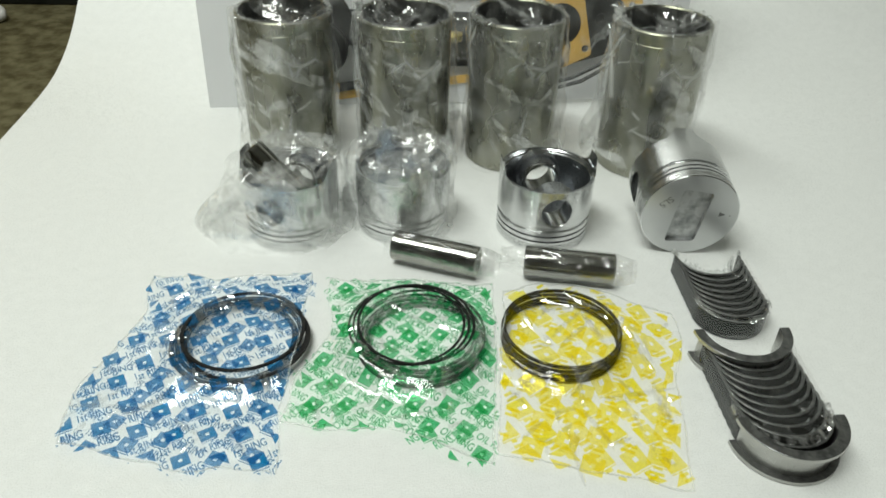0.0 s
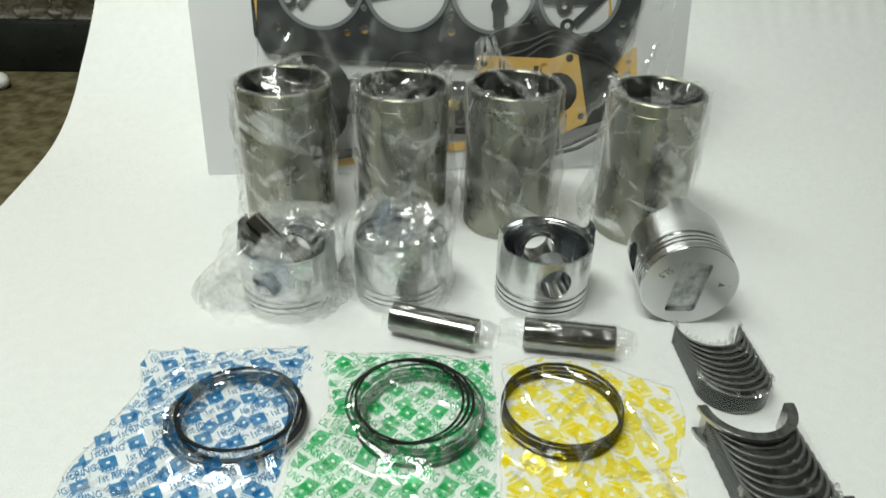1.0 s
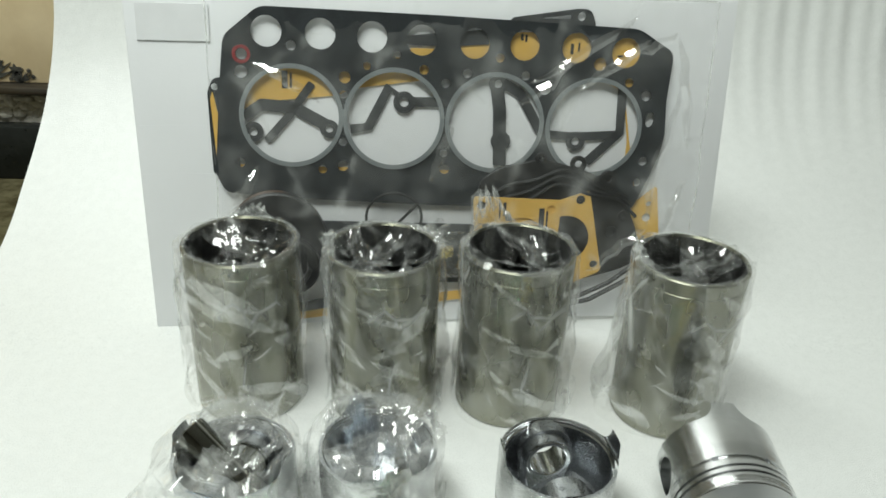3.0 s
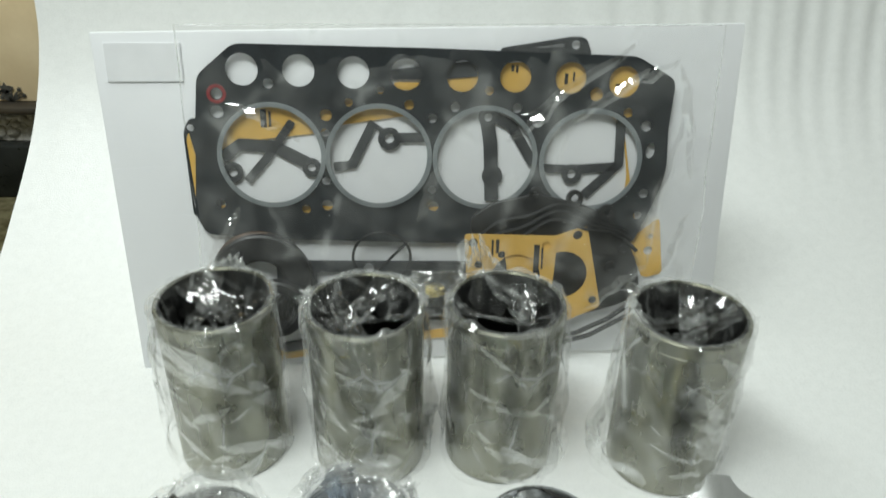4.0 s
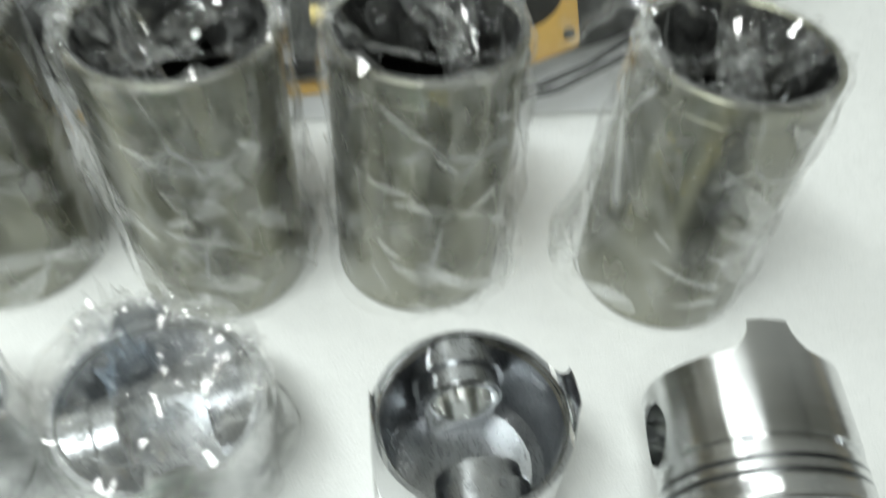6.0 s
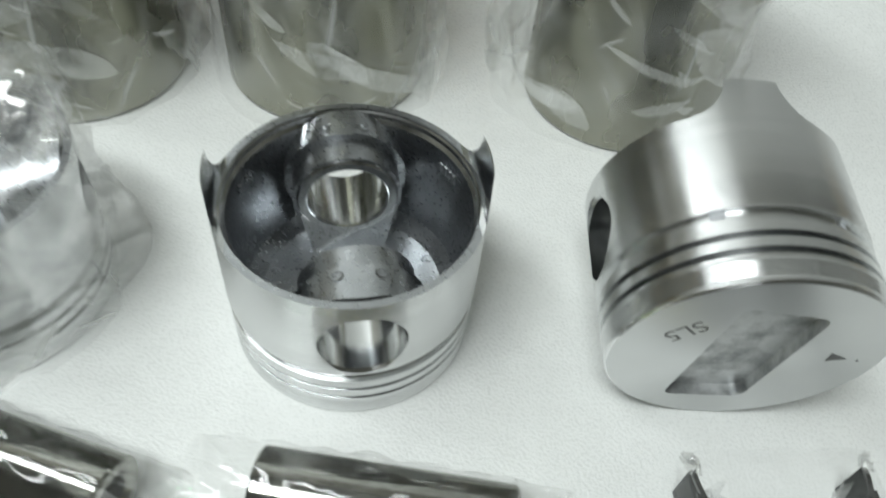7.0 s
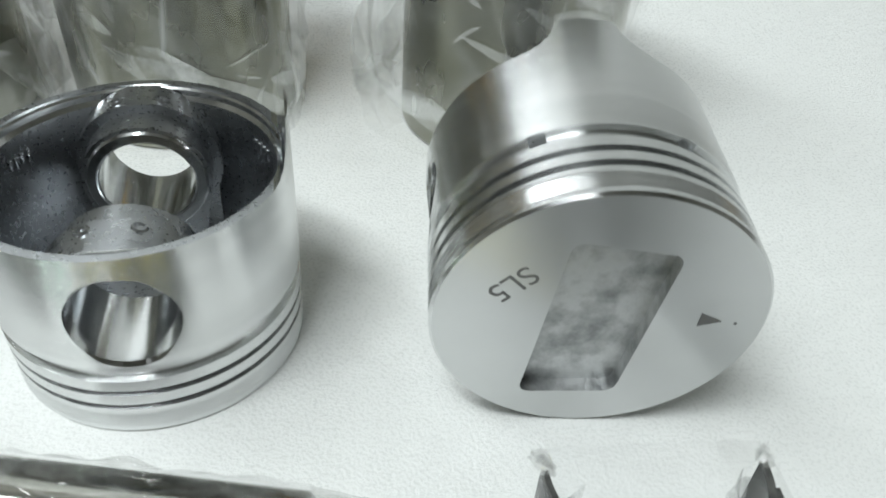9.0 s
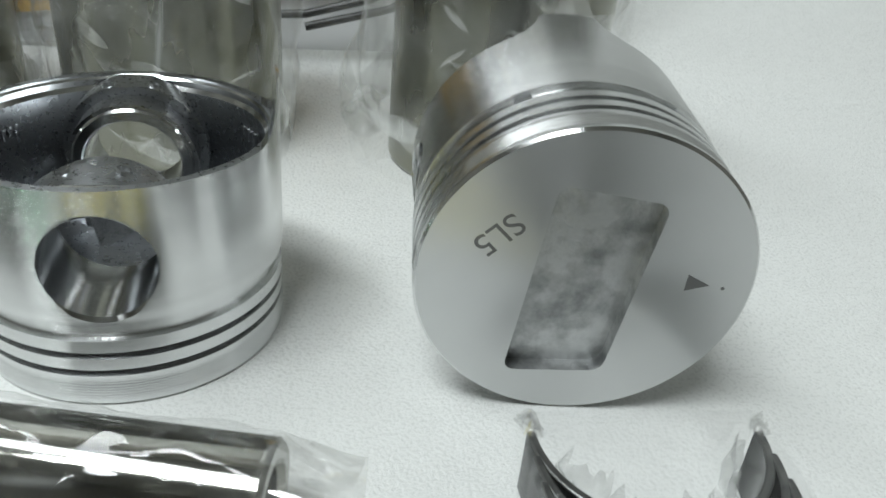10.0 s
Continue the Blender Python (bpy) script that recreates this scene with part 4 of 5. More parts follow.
def ring_bag(name, place, height, material, ink_mat, words, seed, label, words_label):
    n = 90
    rows = [[(*(xy := place(j / n, i / n)), height(*xy)) for j in range(n + 1)] for i in range(n + 1)]
    t = thing(name, Matrix.Identity(4), label, "plastic bag", "printed piston ring bags")
    part("film", grid_mesh(rows), material, t, smooth=26)
    edge = rows[0] + [r[n] for r in rows[1:]] + rows[n][-2::-1] + [r[0] for r in rows[-2:0:-1]]
    part("welded_edge", tube_mesh([Vector(p) + Vector((0, 0, 0.0004)) for p in edge[::3]], 0.0006, 6, True), F_FOLD, t, "whitish welded bag edge")
    # creases that stand up and catch the light
    rnd = random.Random(seed * 7)
    for q in range(56):
        u, v, a, ln, hi = rnd.uniform(0.08, 0.92), rnd.uniform(0.06, 0.94), rnd.uniform(0, math.pi), 0.008 + 0.034 * rnd.random() ** 2, rnd.uniform(0.0008, 0.0026)
        c0 = Vector(place(u, v))
        d, e = Vector((math.cos(a), math.sin(a))), Vector((-math.sin(a), math.cos(a)))
        skin = []
        for i in range(9):
            w = -1 + i / 4
            line = []
            for j in range(5):
                p = -1 + j / 2
                c = c0 + d * w * ln / 2 + e * p * 0.0018 * (1 - w * w) ** 0.6
                line.append((c.x, c.y, height(c.x, c.y) + 0.0007 + hi * (1 - abs(p)) * (1 - w * w)))
            skin.append(line)
        part("crease", grid_mesh(skin), F_CREASE, t, smooth=16)
    cells = set()
    for i in range(81):
        for j in range(81):
            x, y = place(j / 80, i / 80)
            cells.add((round(x / 0.003), round(y / 0.003)))
    glyphs = None
    if words:
        bmt = bmesh.new()
        bmt.from_mesh(text_mesh(words, 0.0078, 0.0, 0.00010))
        bmesh.ops.triangulate(bmt, faces=bmt.faces[:])
        glyphs = [[(v.co.x * 0.62, v.co.y) for v in f.verts] for f in bmt.faces]
        bmt.free()
    mid = Vector(place(0.5, 0.5))
    for layer, (tilt, drop) in enumerate(((28 if words != "OIL RING" else -35, 0.0), (-24 if words != "OIL RING" else 30, 1.0))):
        rnd = random.Random(seed + layer)
        bm = bmesh.new()
        tilt = math.radians(tilt)
        ct, st = math.cos(tilt), math.sin(tilt)
        for a in range(-9, 10):
            for b in range(-20, 21):
                kind = (a + b) % 2
                if drop and (a + 2 * b) % 4 == 0:
                    continue
                du, dv = a * 0.0166 + rnd.uniform(-0.001, 0.001), b * 0.0102 + rnd.uniform(-0.0006, 0.0006)
                c = mid + Vector((du * ct - dv * st, du * st + dv * ct))
                ang = tilt + rnd.uniform(-0.05, 0.05)
                ca, sa = math.cos(ang), math.sin(ang)
                add = []
                s = 0.0046 if words else 0.0062
                if kind == 0 and glyphs:
                    add = glyphs
                elif kind == 0:
                    for q in range(2):
                        w = rnd.uniform(0.0015, 0.0045)
                        add.append([(-w, q * 0.0040 - 0.0036), (w, q * 0.0040 - 0.0036), (w, q * 0.0040 - 0.0014), (-w, q * 0.0040 - 0.0014)])
                else:
                    # a solid lozenge with a small open eye, and a thin line under it
                    e = s * 0.22
                    add = [[(-s, -s), (s, -s), (e, -e), (-e, -e)], [(s, -s), (s, s), (e, e), (e, -e)], [(s, s), (-s, s), (-e, e), (e, e)], [(-s, s), (-s, -s), (-e, -e), (-e, e)]]
                    add.append([(-s, -s - 0.0013), (s * 0.9, -s - 0.0013), (s * 0.9, -s - 0.0007), (-s, -s - 0.0007)])
                for poly in add:
                    pts = [(c.x + x * ca - y * sa, c.y + x * sa + y * ca) for x, y in poly]
                    if any((round(x / 0.003), round(y / 0.003)) not in cells for x, y in pts):
                        continue
                    bm.faces.new([bm.verts.new((x, y, height(x, y) + 0.0005 if not drop else 0.0008)) for x, y in pts])
        part("print" if not drop else "back_print", bm, ink_mat, t, words_label, smooth=0)
    return t


BAGS = {
    "blue": (bag_map((-0.154, 0.492), (-0.047, 0.494), (-0.049, 0.327), (-0.164, 0.346), (((0.0, 0.35), (0.006, 0.0)), ((0.0, 0.75), (-0.008, 0.002)), ((1.0, 0.7), (-0.004, 0)), ((0.55, 1.0), (0, -0.006))), 2.0),
             bag_height((-0.085, 0.430, 0.041, 0.0055, 3.0)), F_BLUE, I_BLUE, "1st RING", "clear plastic bag printed in blue, holding black piston rings", "blue printed words and squares"),
    "green": (bag_map((-0.035, 0.489), (0.077, 0.484), (0.0640, 0.330), (-0.052, 0.360), (((0.5, 1.0), (0.0, 0.012)), ((0.0, 0.4), (0.012, 0)), ((1.0, 0.5), (0.002, 0))), 5.0),
              bag_height((0.0235, 0.432, 0.041, 0.0095, 8.0)), F_GREEN, I_GREEN, "OIL RING", "clear plastic bag printed in green, holding oil rings", "green printed words and squares"),
    "yellow": (bag_map((0.083, 0.472), (0.188, 0.452), (0.1655, 0.312), (0.0670, 0.338), (((0.6, 0.0), (0.0, 0.012)), ((1.0, 0.15), (0.008, 0)), ((0.0, 0.5), (0.0, 0))), 9.0),
               bag_height((0.1150, 0.430, 0.0385, 0.0105, 12.0)), F_YELLOW, I_YELLOW, "", "clear plastic bag printed in yellow, holding a stack of rings", "yellow printed bars and squares"),
}
for key, (pl, hf, fm, im, wd, lb, wl) in BAGS.items():
    ring_bag("ring_bag", pl, hf, fm, im, wd, len(key), lb, wl)

BLUE_RINGS = ((-0.0900, 0.4300, 0.0385), (-0.0862, 0.4318, 0.0385), (-0.0878, 0.4268, 0.0385), (-0.0815, 0.4290, 0.0385), (-0.0795, 0.4262, 0.0380), (-0.0832, 0.4325, 0.0380))
for k, (x, y, r) in enumerate(BLUE_RINGS):
    piston_ring(pose(x, y, 0.0012 + 0.0014 * k, 0.6 * (k % 3), -0.5 * (k % 2), 40 * k), r, 0.0023, 0.0013, M_RING, "black compression ring inside a blue printed bag", "compression rings in the blue bag")
for k in range(4):
    piston_ring(pose(0.0262 + 0.0016 * (k % 2), 0.4275 + 0.0012 * k, 0.0012 + 0.0026 * k, 0, 0, 60 * k), 0.0395, 0.0017, 0.0012, M_RING, "thin dark oil control ring inside a green printed bag", "oil rings in the green bag")
for k in range(3):
    piston_ring(pose(0.0180 + 0.0030 * k, 0.4335 - 0.0008 * k, 0.0118 + 0.0012 * k, 1, -2, 50 * k), 0.0368, 0.0016, 0.0010, M_RING, "thin dark oil control ring inside a green printed bag", "oil rings in the green bag")
SPRING = expander_mesh(0.0352)
for k in range(2):
    t = thing("ring_expander", pose(0.0285 - 0.0015 * k, 0.4290 + 0.0015 * k, 0.0035 + 0.0030 * k, 0, 0, 90 * k), "bright toothed spring expander for an oil ring", "ring expander", "expanders in the green bag")
    part("spring_band", SPRING, M_CHROME, t, smooth=0)
for k in range(4):
    piston_ring(pose(0.1150 + 0.0008 * (k % 2), 0.4290 + 0.0006 * k, 0.0012 + 0.0029 * k, 0, 0, 50 * k), 0.0375, 0.0020, 0.0018, M_RING, "dark second ring stacked inside a yellow printed bag", "second rings in the yellow bag")


# ---- gasket kit on its board ----
_u = Vector((0.99916, 0.04097, 0))
_v = Vector((-0.00686, 0.16732, 0.98588))
BM = Matrix((_u, _v, _u.cross(_v))).transposed().to_4x4()
BM.translation = (0, 0.7752, 0.001)


def on_board(w=0.0, u=0.0, v=0.0, turn=0.0):
    return BM @ pose(u, v, w, 0, 0, turn)


def kit_part(name, outlines, w, thick, material, label, category, group="", extra=None):
    """A flat thing of the gasket kit, w in front of the board."""
    ob = part(name, flat(outlines, thick), material, smooth=0, m=on_board(w))
    return tagged(ob, label, category, group)


board = part("cardboard_backing", box_mesh(-0.174, 0.296, -0.0005, 0.266, -0.004, 0.0, 0.0012), M_BOARD, smooth=40, m=on_board(0, -0.174, 0.0, 0.8) @ Matrix.Translation((0.174, 0, 0)))
tagged(board, "white cardboard backing panel leaning against the white sheet", "cardboard panel")
lab = part("blank_label", box_mesh(-0.169, -0.116, 0.232, 0.259, 0.0004, 0.0010, 0.0002), surface("white_label_paper", (0.80, 0.81, 0.82), (0.84, 0.85, 0.86), (0.5, 0.7)), smooth=0, m=on_board(0))
tagged(lab, "blank white paper label with a creased lower edge", "label")
for v0 in (0.168, 0.130):
    cr = part("fold_line", tube_mesh([(-0.172, v0, -0.00002), (-0.14, v0 + 0.0006, 0.0), (-0.118, v0, -0.00002)], 0.00012, 6), M_BOARD, board)

BORES = [(-0.057, 0.178), (0.022, 0.1765), (0.102, 0.1745), (0.183, 0.172)]
TOPS = [(-0.074, 0.241), (-0.034, 0.240), (0.005, 0.2385), (0.043, 0.237), (0.084, 0.2355), (0.123, 0.235), (0.164, 0.234), (0.204, 0.231)]
SMALL = [(-0.093, 0.224, 0.004), (-0.094, 0.211, 0.0048), (-0.056, 0.231, 0.0038), (-0.016, 0.208, 0.0045), (0.001, 0.217, 0.003), (0.024, 0.226, 0.003), (0.045, 0.215, 0.0036),
         (0.062, 0.205, 0.0036), (0.079, 0.213, 0.0036), (0.104, 0.225, 0.0034), (0.125, 0.212, 0.0036), (0.141, 0.202, 0.0046), (0.184, 0.222, 0.005), (0.209, 0.208, 0.0036),
         (0.224, 0.198, 0.0042), (0.227, 0.145, 0.0038), (0.224, 0.127, 0.0034), (-0.034, 0.136, 0.0034), (-0.018, 0.139, 0.0042), (-0.017, 0.195, 0.0032), (-0.018, 0.158, 0.0032),
         (-0.098, 0.141, 0.0038), (0.062, 0.150, 0.0032), (0.063, 0.137, 0.004), (0.143, 0.148, 0.0032)]
outer = rounded([(-0.079, 0.259), (-0.106, 0.237), (-0.110, 0.205), (-0.117, 0.132), (-0.110, 0.117), (-0.060, 0.1125), (0.060, 0.107), (0.222, 0.104), (0.232, 0.128), (0.240, 0.150), (0.243, 0.165), (0.241, 0.195), (0.243, 0.232), (0.213, 0.2495), (0.060, 0.2555)], 0.006)
holes = [circle(x, y, 0.0372, 72) for x, y in BORES] + [circle(x, y, 0.0115, 32) for x, y in TOPS] + [circle(x, y, r, 18) for x, y, r in SMALL] + [circle(0.229, 0.179, 0.0036, 18, 0.0062, -0.1)]
gk = thing("head_gasket", on_board(0.0036), "black graphite head gasket with four grey-rimmed bores", "head gasket")
part("plate", flat([outer] + holes, 0.0012), M_GASKET, gk, smooth=0)
for x, y in BORES:
    part("bore_rim", flat([circle(x, y, 0.0398, 80), circle(x, y, 0.0362, 80)], 0.0009), M_GROMMET, gk, "grey steel bore rim", smooth=0, m=Matrix.Translation((0, 0, 0.0011 + 0.00025 * (BORES.index((x, y)) % 2))))
part("red_ring", flat([circle(-0.093, 0.224, 0.0068), circle(-0.093, 0.224, 0.0046)], 0.0008), M_RED, gk, "red sealing ring", smooth=0, m=Matrix.Translation((0, 0, 0.0014)))

# second black gasket peeping out behind, at the side and the top
kit_part("side_gasket", [rounded([(-0.120, 0.196), (-0.115, 0.206), (-0.100, 0.206), (-0.098, 0.130), (-0.119, 0.131)], 0.004), circle(-0.1145, 0.199, 0.0026, 16)], 0.0024, 0.0008, M_GASKET, "black cover gasket peeping out beside the head gasket", "gasket")
kit_part("top_gasket", [rounded([(0.110, 0.250), (0.112, 0.2555), (0.165, 0.2635), (0.174, 0.2625), (0.179, 0.250)], 0.004), circle(0.1665, 0.2575, 0.0032, 16), rounded([(0.135, 0.2555), (0.158, 0.2585), (0.158, 0.2555)], 0.001)], 0.0024, 0.0008, M_GASKET_B, "black gasket corner peeping out above the head gasket", "gasket")


def strip(points, w):
    """The outline of a band of width w along points."""
    left, right = [], []
    pts = [Vector(p) for p in points]
    for i, p in enumerate(pts):
        d = ((pts[i + 1] if i < len(pts) - 1 else p) - (pts[i - 1] if i else p)).normalized()
        nrm = Vector((-d.y, d.x))
        left.append(tuple(p + nrm * w / 2))
        right.append(tuple(p - nrm * w / 2))
    return left + right[::-1]


def arm_gasket(name, arms, eyes, w, label):
    t = thing(name, on_board(w), label, "gasket", "thin gaskets behind the head gasket")
    for pts, width in arms:
        arm = flat([rounded(strip(pts, width), 0.0015, 3)], 0.0007)
        near = [(x, y, r) for x, y, r in eyes if any((Vector(p) - Vector((x, y))).length < 0.008 for p in pts)]
        if near:
            arm = carve(arm, [("DIFFERENCE", solid_lathe([(r * 0.42, -0.01), (r * 0.42, 0.01)], 20), Matrix.Translation((x, y, 0))) for x, y, r in near])
        part("arm", arm, M_GASKET_B, t, smooth=0)
    for i, (x, y, r) in enumerate(eyes):
        part("eye", flat([circle(x, y, r, 24), circle(x, y, r * 0.42, 18)], 0.0008), M_GASKET_B, t, smooth=0, m=Matrix.Translation((0, 0, 0.0003)))


arm_gasket("cover_gasket", [([(-0.094, 0.176), (-0.080, 0.186), (-0.055, 0.184), (-0.031, 0.171)], 0.0095), ([(-0.041, 0.203), (-0.060, 0.177), (-0.077, 0.158)], 0.0062), ([(-0.012, 0.168), (0.002, 0.170), (0.018, 0.201), (0.030, 0.190), (0.060, 0.190)], 0.0075)],
           [(-0.0285, 0.168, 0.0072), (-0.087, 0.165, 0.0078), (0.030, 0.1895, 0.0085)], 0.0013, "dark grey thin gasket arms seen through the bores")
arm_gasket("pump_gasket", [([(0.102, 0.210), (0.106, 0.185), (0.108, 0.140)], 0.0105), ([(0.104, 0.208), (0.122, 0.198), (0.140, 0.168)], 0.0080), ([(0.139, 0.166), (0.168, 0.164), (0.205, 0.166)], 0.0070), ([(0.205, 0.205), (0.206, 0.168), (0.180, 0.143)], 0.0075)],
           [(0.108, 0.160, 0.0080), (0.1695, 0.1605, 0.0078), (0.104, 0.205, 0.0075)], 0.0013, "dark grey thin pump gasket seen through the bores")

# yellow gasket sheets
def print_bars(sheet, bars):
    """Black unreadable printing on a paper gasket: one bar for each word."""
    for x0, y0, x1, y1 in bars:
        part("print", flat([[(x0, y0), (x1, y0), (x1, y1), (x0, y1)]], 0.0002), M_PRINT, sheet, "black printed bar", smooth=0, m=Matrix.Translation((0, 0, 0.0007)))


bore_sheet = kit_part("yellow_gasket", [rounded([(-0.098, 0.178), (-0.090, 0.205), (-0.055, 0.222), (0.052, 0.224), (0.048, 0.207), (-0.012, 0.199), (-0.020, 0.194), (-0.080, 0.188)], 0.006)], 0.0004, 0.0007, M_YELLOW, "yellow paper gasket showing through a bore", "gasket", "yellow paper gaskets")
print_bars(bore_sheet, ((-0.0640, 0.1985, -0.0595, 0.2120), (-0.0580, 0.1990, -0.0562, 0.2105)))
hole_sheet = kit_part("yellow_gasket", [rounded([(0.072, 0.236), (0.072, 0.226), (0.11, 0.219), (0.150, 0.228), (0.205, 0.201), (0.216, 0.203), (0.222, 0.245), (0.19, 0.248), (0.110, 0.244), (0.09, 0.236)], 0.005)], 0.0004, 0.0007, M_YELLOW, "yellow paper gasket showing through the small holes", "gasket", "yellow paper gaskets")
print_bars(hole_sheet, ((0.1200, 0.2385, 0.1222, 0.2435), (0.1235, 0.2375, 0.1252, 0.2430), (0.1600, 0.2290, 0.1625, 0.2370), (0.1660, 0.2310, 0.1675, 0.2380), (0.1985, 0.2275, 0.2030, 0.2290)))
kit_part("yellow_gasket", [rounded([(0.205, 0.210), (0.215, 0.160), (0.226, 0.110), (0.243, 0.124), (0.250, 0.076), (0.234, 0.072), (0.212, 0.120), (0.213, 0.16)], 0.004), circle(0.2365, 0.096, 0.0036, 18), circle(0.2375, 0.108, 0.0022, 14)], 0.0010, 0.0007, M_YELLOW, "yellow paper gasket with bolt holes at the edge of the kit", "gasket", "yellow paper gaskets")
kit_part("yellow_gasket", [rounded([(-0.118, 0.190), (-0.116, 0.196), (-0.110, 0.165), (-0.110, 0.135), (-0.1155, 0.140)], 0.002)], 0.0034, 0.0006, M_YELLOW, "narrow yellow paper gasket at the edge of the kit", "gasket", "yellow paper gaskets")
kit_part("yellow_gasket", [rounded([(-0.075, 0.012), (0.100, 0.034), (0.100, 0.026), (-0.073, 0.004)], 0.003)], 0.0012, 0.0007, M_YELLOW, "long yellow paper gasket along the foot of the kit", "gasket", "yellow paper gaskets")

kit_part("yellow_gasket", [rounded([(-0.105, 0.121), (0.222, 0.113), (0.222, 0.132), (-0.105, 0.139)], 0.003)], 0.0004, 0.0007, M_YELLOW, "yellow paper gasket showing through the lower bolt holes", "gasket", "yellow paper gaskets")
kit_part("yellow_gasket", [rounded([(0.034, 0.2255), (0.064, 0.2250), (0.064, 0.2305), (0.034, 0.2310)], 0.002)], 0.0004, 0.0007, M_YELLOW, "narrow yellow paper gasket behind the row of round holes", "gasket", "yellow paper gaskets")
kit_part("grey_gasket", [rounded([(0.028, 0.2335), (0.030, 0.2400), (0.092, 0.2460), (0.096, 0.2350), (0.062, 0.2325)], 0.002)], 0.0012, 0.0007, M_GASKET_B, "dark grey gasket arm crossing behind two round holes", "gasket")
# carburettor plates in front
t = thing("square_gasket", on_board(0.0100), "yellow paper plate gasket with a round centre hole", "gasket", "yellow paper gaskets")
part("plate", flat([rounded([(0.183, 0.1215), (0.158, 0.1130), (0.118, 0.104), (0.128, 0.042), (0.168, 0.038), (0.1985, 0.0515)], 0.004), circle(0.1655, 0.0800, 0.0200, 44), circle(0.176, 0.1135, 0.0038, 18), circle(0.1915, 0.0575, 0.0034, 18), circle(0.155, 0.047, 0.0030, 18)], 0.0008), M_YELLOW, t, smooth=0)
part("print", flat([[(0.165, 0.040), (0.172, 0.040), (0.172, 0.0485), (0.165, 0.0485)]], 0.0002), M_PRINT, t, "black printed bar", smooth=0, m=Matrix.Translation((0, 0, 0.0008)))
t = thing("square_gasket", on_board(0.0112), "yellow paper plate gasket with black printed bars", "gasket", "yellow paper gaskets")
part("plate", flat([rounded([(0.0865, 0.1165), (0.160, 0.1135), (0.1565, 0.050), (0.095, 0.040), (0.090, 0.060)], 0.004), circle(0.128, 0.079, 0.0195, 44), circle(0.0935, 0.1090, 0.0036, 18), circle(0.1515, 0.1055, 0.0034, 18), circle(0.1165, 0.0985, 0.0032, 18), circle(0.098, 0.0905, 0.0034, 18)], 0.0008), M_YELLOW, t, smooth=0)
for x0, y0, x1, y1 in ((0.1415, 0.083, 0.1460, 0.1065), (0.1475, 0.086, 0.1490, 0.104), (0.1080, 0.098, 0.1095, 0.1115), (0.1115, 0.100, 0.1140, 0.1115)):
    part("print", flat([[(x0, y0), (x1, y0), (x1, y1), (x0, y1)]], 0.0002), M_PRINT, t, "black printed bar", smooth=0, m=Matrix.Translation((0, 0, 0.0008)))

# black rubber and fibre gasket cluster behind the plates
t = thing("rubber_gasket", on_board(0.0052), "black rubber gaskets bunched behind the yellow plates", "gasket")
lobes = rounded([(0.092, 0.128), (0.108, 0.139), (0.128, 0.143), (0.141, 0.1465), (0.158, 0.142), (0.180, 0.136), (0.200, 0.127), (0.214, 0.112), (0.226, 0.086), (0.230, 0.060), (0.212, 0.052), (0.168, 0.040), (0.110, 0.060), (0.094, 0.090)], 0.006)
part("plate", flat([lobes], 0.003, 0.0008), M_RUBBER, t, smooth=40)
for x, y, r in ((0.141, 0.1475, 0.0045), (0.172, 0.1430, 0.0062), (0.198, 0.1310, 0.0062), (0.205, 0.085, 0.005), (0.214, 0.100, 0.004)):
    part("eye", flat([circle(x, y, r, 24), circle(x, y, r * 0.55, 20)], 0.0022, 0.0005), M_RUBBER, t, smooth=40, m=Matrix.Translation((0, 0, 0.002)))
for k in range(3):
    pts = [(0.098 + 0.118 * q + 0.004 * k, 0.112 + 0.024 * math.sin(math.pi * q) - 0.006 * k + 0.003 * math.sin(q * 14 + k), 0.0040 + 0.0006 * k) for q in np.linspace(0, 1, 26)]
    part("cord", tube_mesh(pts, 0.0016, 8), M_RUBBER, t)

t = thing("long_rubber_gasket", on_board(0.012), "long black rubber cord gasket along the foot of the kit", "cord gasket")
pts = [(0.115, 0.020, 0), (0.150, 0.022, 0.001), (0.180, 0.030, 0.002), (0.205, 0.042, 0.002), (0.232, 0.062, 0.001), (0.240, 0.060, 0), (0.238, 0.050, 0), (0.222, 0.044, 0), (0.190, 0.026, 0), (0.150, 0.016, 0)]
part("cord", tube_mesh(pts, 0.0020, 10), M_RUBBER, t)

# oil seals
def oil_seal(u, v, w, ro, ri, material, label):
    tt = thing("oil_seal", on_board(w, u, v), label, "oil seal", "oil seals in the kit")
    part("case", lathe([(ri + 0.004, 0.0), (ro, 0.0), (ro, 0.007), (ro - 0.0015, 0.0085), (ri + 0.004, 0.0085)], 72), material, tt)
    part("lip", lathe([(ri, 0.002), (ri + 0.0039, 0.001), (ri + 0.0039, 0.007), (ri + 0.001, 0.0065)], 72), M_RUBBER, tt, "soft rubber lip")


oil_seal(-0.071, 0.079, 0.006, 0.0395, 0.0170, M_RUBBER, "large black rubber oil seal in the kit")
oil_seal(-0.073, 0.083, 0.002, 0.0360, 0.0240, M_SEALBROWN, "dark brown oil seal behind a black one")
oil_seal(-0.060, 0.060, 0.0148, 0.0235, 0.0130, M_RUBBER, "small black rubber oil seal in the kit")

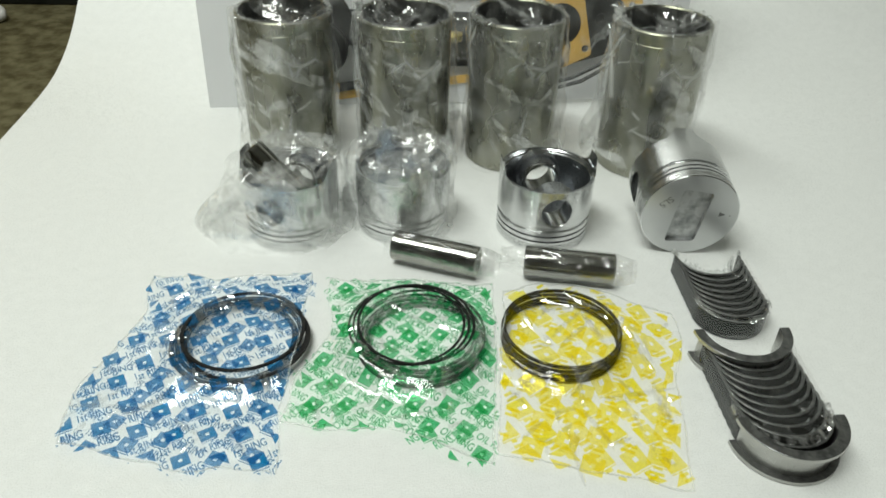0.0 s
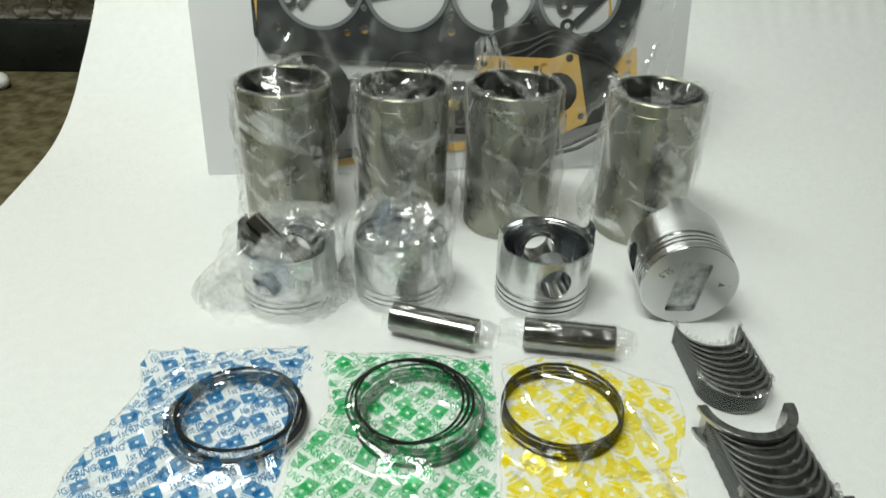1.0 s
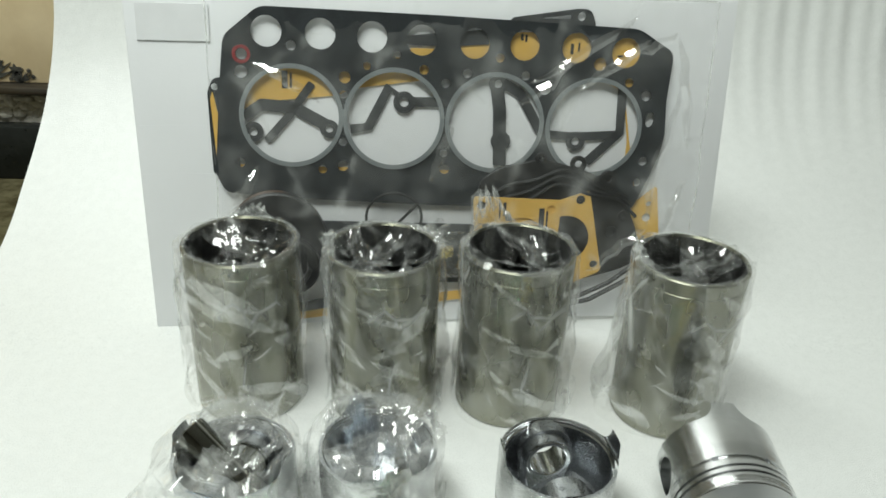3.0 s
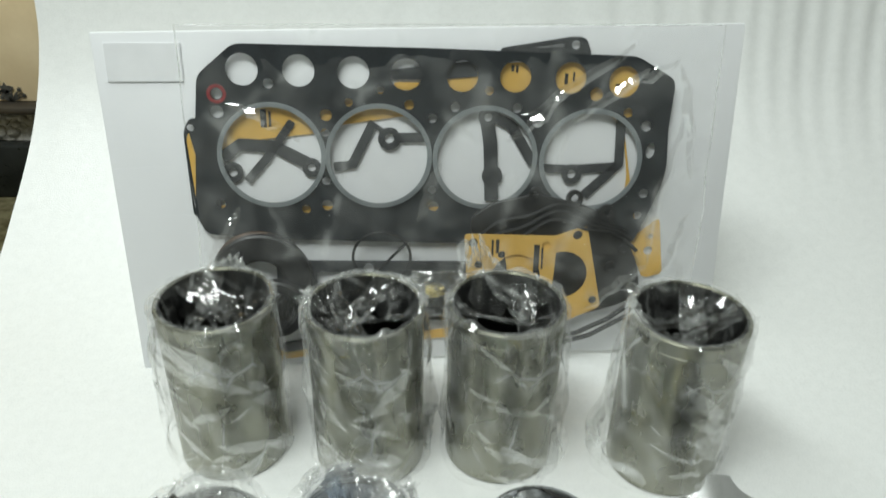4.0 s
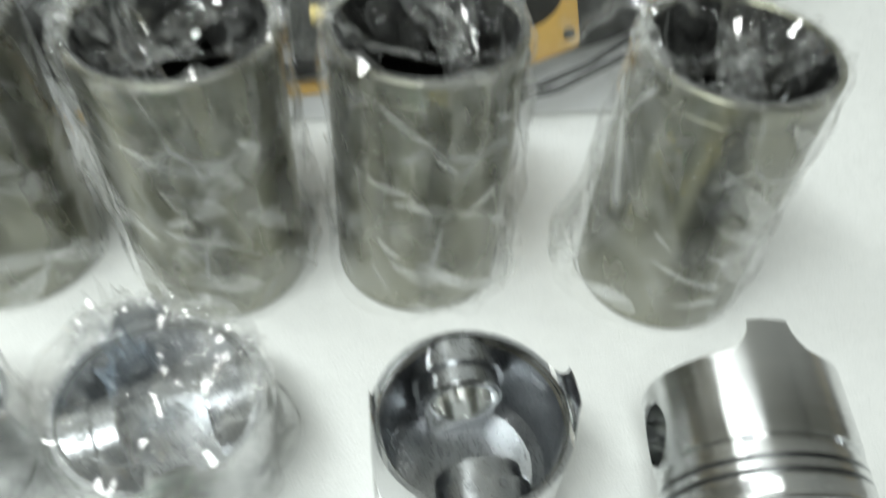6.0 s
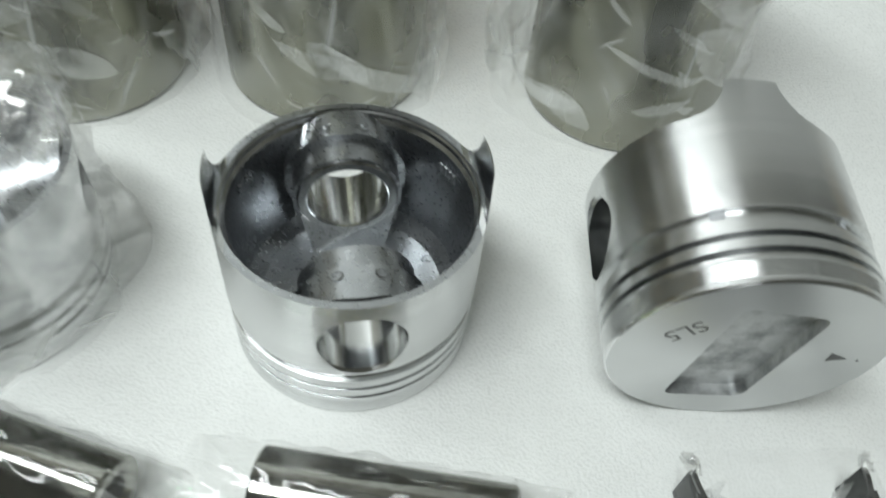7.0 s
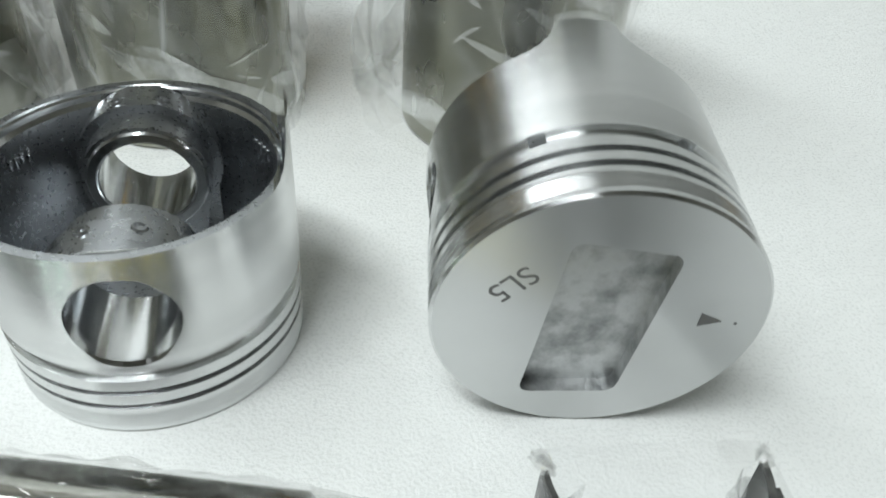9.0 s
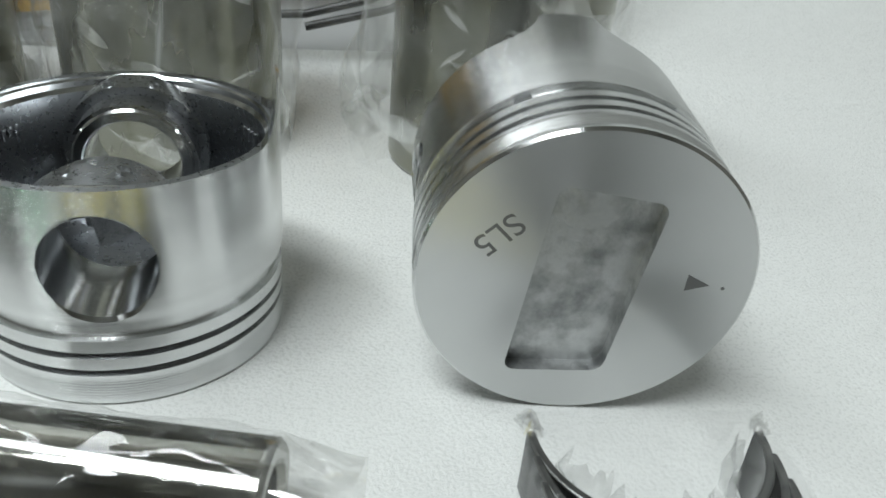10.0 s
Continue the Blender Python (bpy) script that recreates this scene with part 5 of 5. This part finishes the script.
# o-ring and a long sealing strip
t = thing("o_ring", on_board(0.0125, 0.0225, 0.099), "thin black rubber o-ring crossed by a cord", "o-ring")
part("ring", tube_mesh([(0.0222 * math.cos(a), 0.0200 * math.sin(a), 0) for a in np.linspace(0, 2 * math.pi, 64, endpoint=False)], 0.0011, 8, True), M_RUBBER, t)
part("cord", tube_mesh([(0.018, 0.010, 0), (0.004, -0.004, 0.0006), (-0.006, -0.014, 0)], 0.0011, 8), M_RUBBER, t)
kit_part("grey_gasket", [rounded([(-0.060, 0.094), (0.090, 0.0905), (0.090, 0.050), (0.052, 0.048), (-0.060, 0.064)], 0.004), circle(0.012, 0.086, 0.0040, 20), rounded([(-0.028, 0.084), (-0.004, 0.083), (-0.006, 0.074), (-0.030, 0.074)], 0.003)], 0.0030, 0.0009, M_GASKET_B, "dark grey gasket strip behind the o-ring", "gasket")
kit_part("rubber_strip", [rounded([(0.046, 0.050), (0.082, 0.052), (0.090, 0.060), (0.092, 0.044), (0.080, 0.040), (0.046, 0.041)], 0.003)], 0.0040, 0.0022, M_RUBBER, "black rubber strip below the brass fitting", "rubber strip")
kit_part("black_strip", [rounded([(-0.060, 0.022), (0.06, 0.042), (0.06, 0.034), (-0.058, 0.014)], 0.003)], 0.0036, 0.0030, M_RUBBER, "black rubber strip along the foot of the kit", "rubber strip")

# brass fitting in its small bag
t = thing("brass_fitting", on_board(0.0085, 0.0605, 0.0695), "small brass hexagon fitting in a clear sachet", "fitting")
part("hexagon", flat([circle(0, 0, 0.0055, 6)], 0.010, 0.0004), M_BRASS, t, smooth=20, m=pose(-0.004, 0, 0.003, 0, 90, 0))
part("collar", solid_lathe([(0.0035, 0), (0.0048, 0.0008), (0.0048, 0.0042), (0.0035, 0.005)], 32), M_BRASS, t, m=pose(0.006, 0, 0.003, 0, 90, 0))


def sachet(u0, u1, v0, v1, w):
    """A small flat clear bag with a puffed middle."""
    rows = []
    for i in range(25):
        p, row = i / 24, []
        for j in range(25):
            q = j / 24
            puff = 0.0042 * (math.sin(math.pi * p) * math.sin(math.pi * q)) ** 0.5
            row.append((u0 + (u1 - u0) * q, v0 + (v1 - v0) * p, puff + 0.0012 * ridge(q * 5, p * 5, 0, 2.5)))
        rows.append(row)
    t = thing("sachet", on_board(w), "small clear plastic sachet round a brass fitting", "sachet")
    part("film", grid_mesh(rows), F_CREASE, t, smooth=22)
    part("welded_edge", tube_mesh([Vector(p) for p in rows[24]], 0.0006, 6), F_FOLD, t, "whitish welded edge")


sachet(0.0455, 0.0795, 0.0490, 0.0880, 0.0170)


def kit_film():
    """The clear bag over the whole kit, lying against the board and its contents."""
    rows = []
    for i in range(91):
        v = -0.0 + 0.2715 * i / 90
        row = []
        for j in range(131):
            u = -0.118 + (0.276 + 0.118) * j / 130 - 0.0 * v
            e = min(1, (u + 0.118) / 0.02, (0.276 - u) / 0.03, (0.2715 - v) / 0.09)
            low = 0.016 * math.exp(-((v - 0.075) / 0.055) ** 2)
            w = 0.0015 + max(e, 0) ** 0.7 * (0.0060 + low)
            w += ridge(u * 16 + v * 8, v * 14, 0, 4.0) * 0.004 * max(e, 0.1) + ridge(u * 40, v * 40 + u * 30, 2, 6.0) * 0.0012
            row.append((u + 0.003 * noise.noise(Vector((v * 20, 1, 0))) * (j in (0, 130)), v, w))
        rows.append(row)
    t = thing("kit_bag", on_board(0.0), "large clear plastic bag over the gasket kit", "plastic bag")
    part("film", grid_mesh(rows), F_KIT, t, smooth=28)
    n = len(rows) - 1
    for name, k in (("side_seam", 0), ("side_seam", 130)):
        pts = [Vector(r[k]) + Vector((0, 0, 0.0006)) for r in rows[::3]]
        part(name, tube_mesh(pts, 0.0007, 6), F_FOLD, t, "whitish welded seam")
    part("top_seam", tube_mesh([Vector(p) + Vector((0, 0, 0.0006)) for p in rows[n][::3]], 0.0007, 6), F_FOLD, t, "whitish welded seam")
    # long slack folds that stand up from the film
    rnd = random.Random(12)
    for u0, v0, length, ang, lift in ((0.238, 0.150, 0.115, 78, 0.007), (0.255, 0.200, 0.09, 100, 0.006), (0.248, 0.105, 0.06, 62, 0.006), (0.222, 0.236, 0.05, 25, 0.004), (0.170, 0.232, 0.10, 33, 0.004),
                                      (0.140, 0.206, 0.06, 38, 0.006), (0.195, 0.222, 0.07, 36, 0.005), (-0.095, 0.120, 0.05, 55, 0.005), (-0.06, 0.205, 0.06, -30, 0.004),
                                      (0.205, 0.075, 0.06, 40, 0.005), (0.06, 0.150, 0.05, 70, 0.004)):
        a = math.radians(ang)
        d, e = Vector((math.cos(a), math.sin(a))), Vector((-math.sin(a), math.cos(a)))
        skin = []
        for i in range(25):
            q = -1 + i / 12
            wob = 0.004 * noise.noise(Vector((q * 2.5, u0 * 40, v0 * 40)))
            line = []
            for j in range(7):
                p = -1 + j / 3
                c = Vector((u0, v0)) + d * q * length / 2 + e * (wob + p * 0.0042 * (1 - q * q) ** 0.6)
                j0, i0 = min(max((c.x + 0.118) / 0.394 * 130, 0), 130), min(max(c.y / 0.2715 * 90, 0), 90)
                base = rows[int(i0)][int(j0)][2]
                line.append((c.x, c.y, base + 0.0006 + lift * 0.45 * (1 - abs(p)) * (1 - q * q)))
            skin.append(line)
        part("slack_fold", grid_mesh(skin), F_CREASE, t, "glossy slack fold of film", smooth=20)
    return t


kit_film()
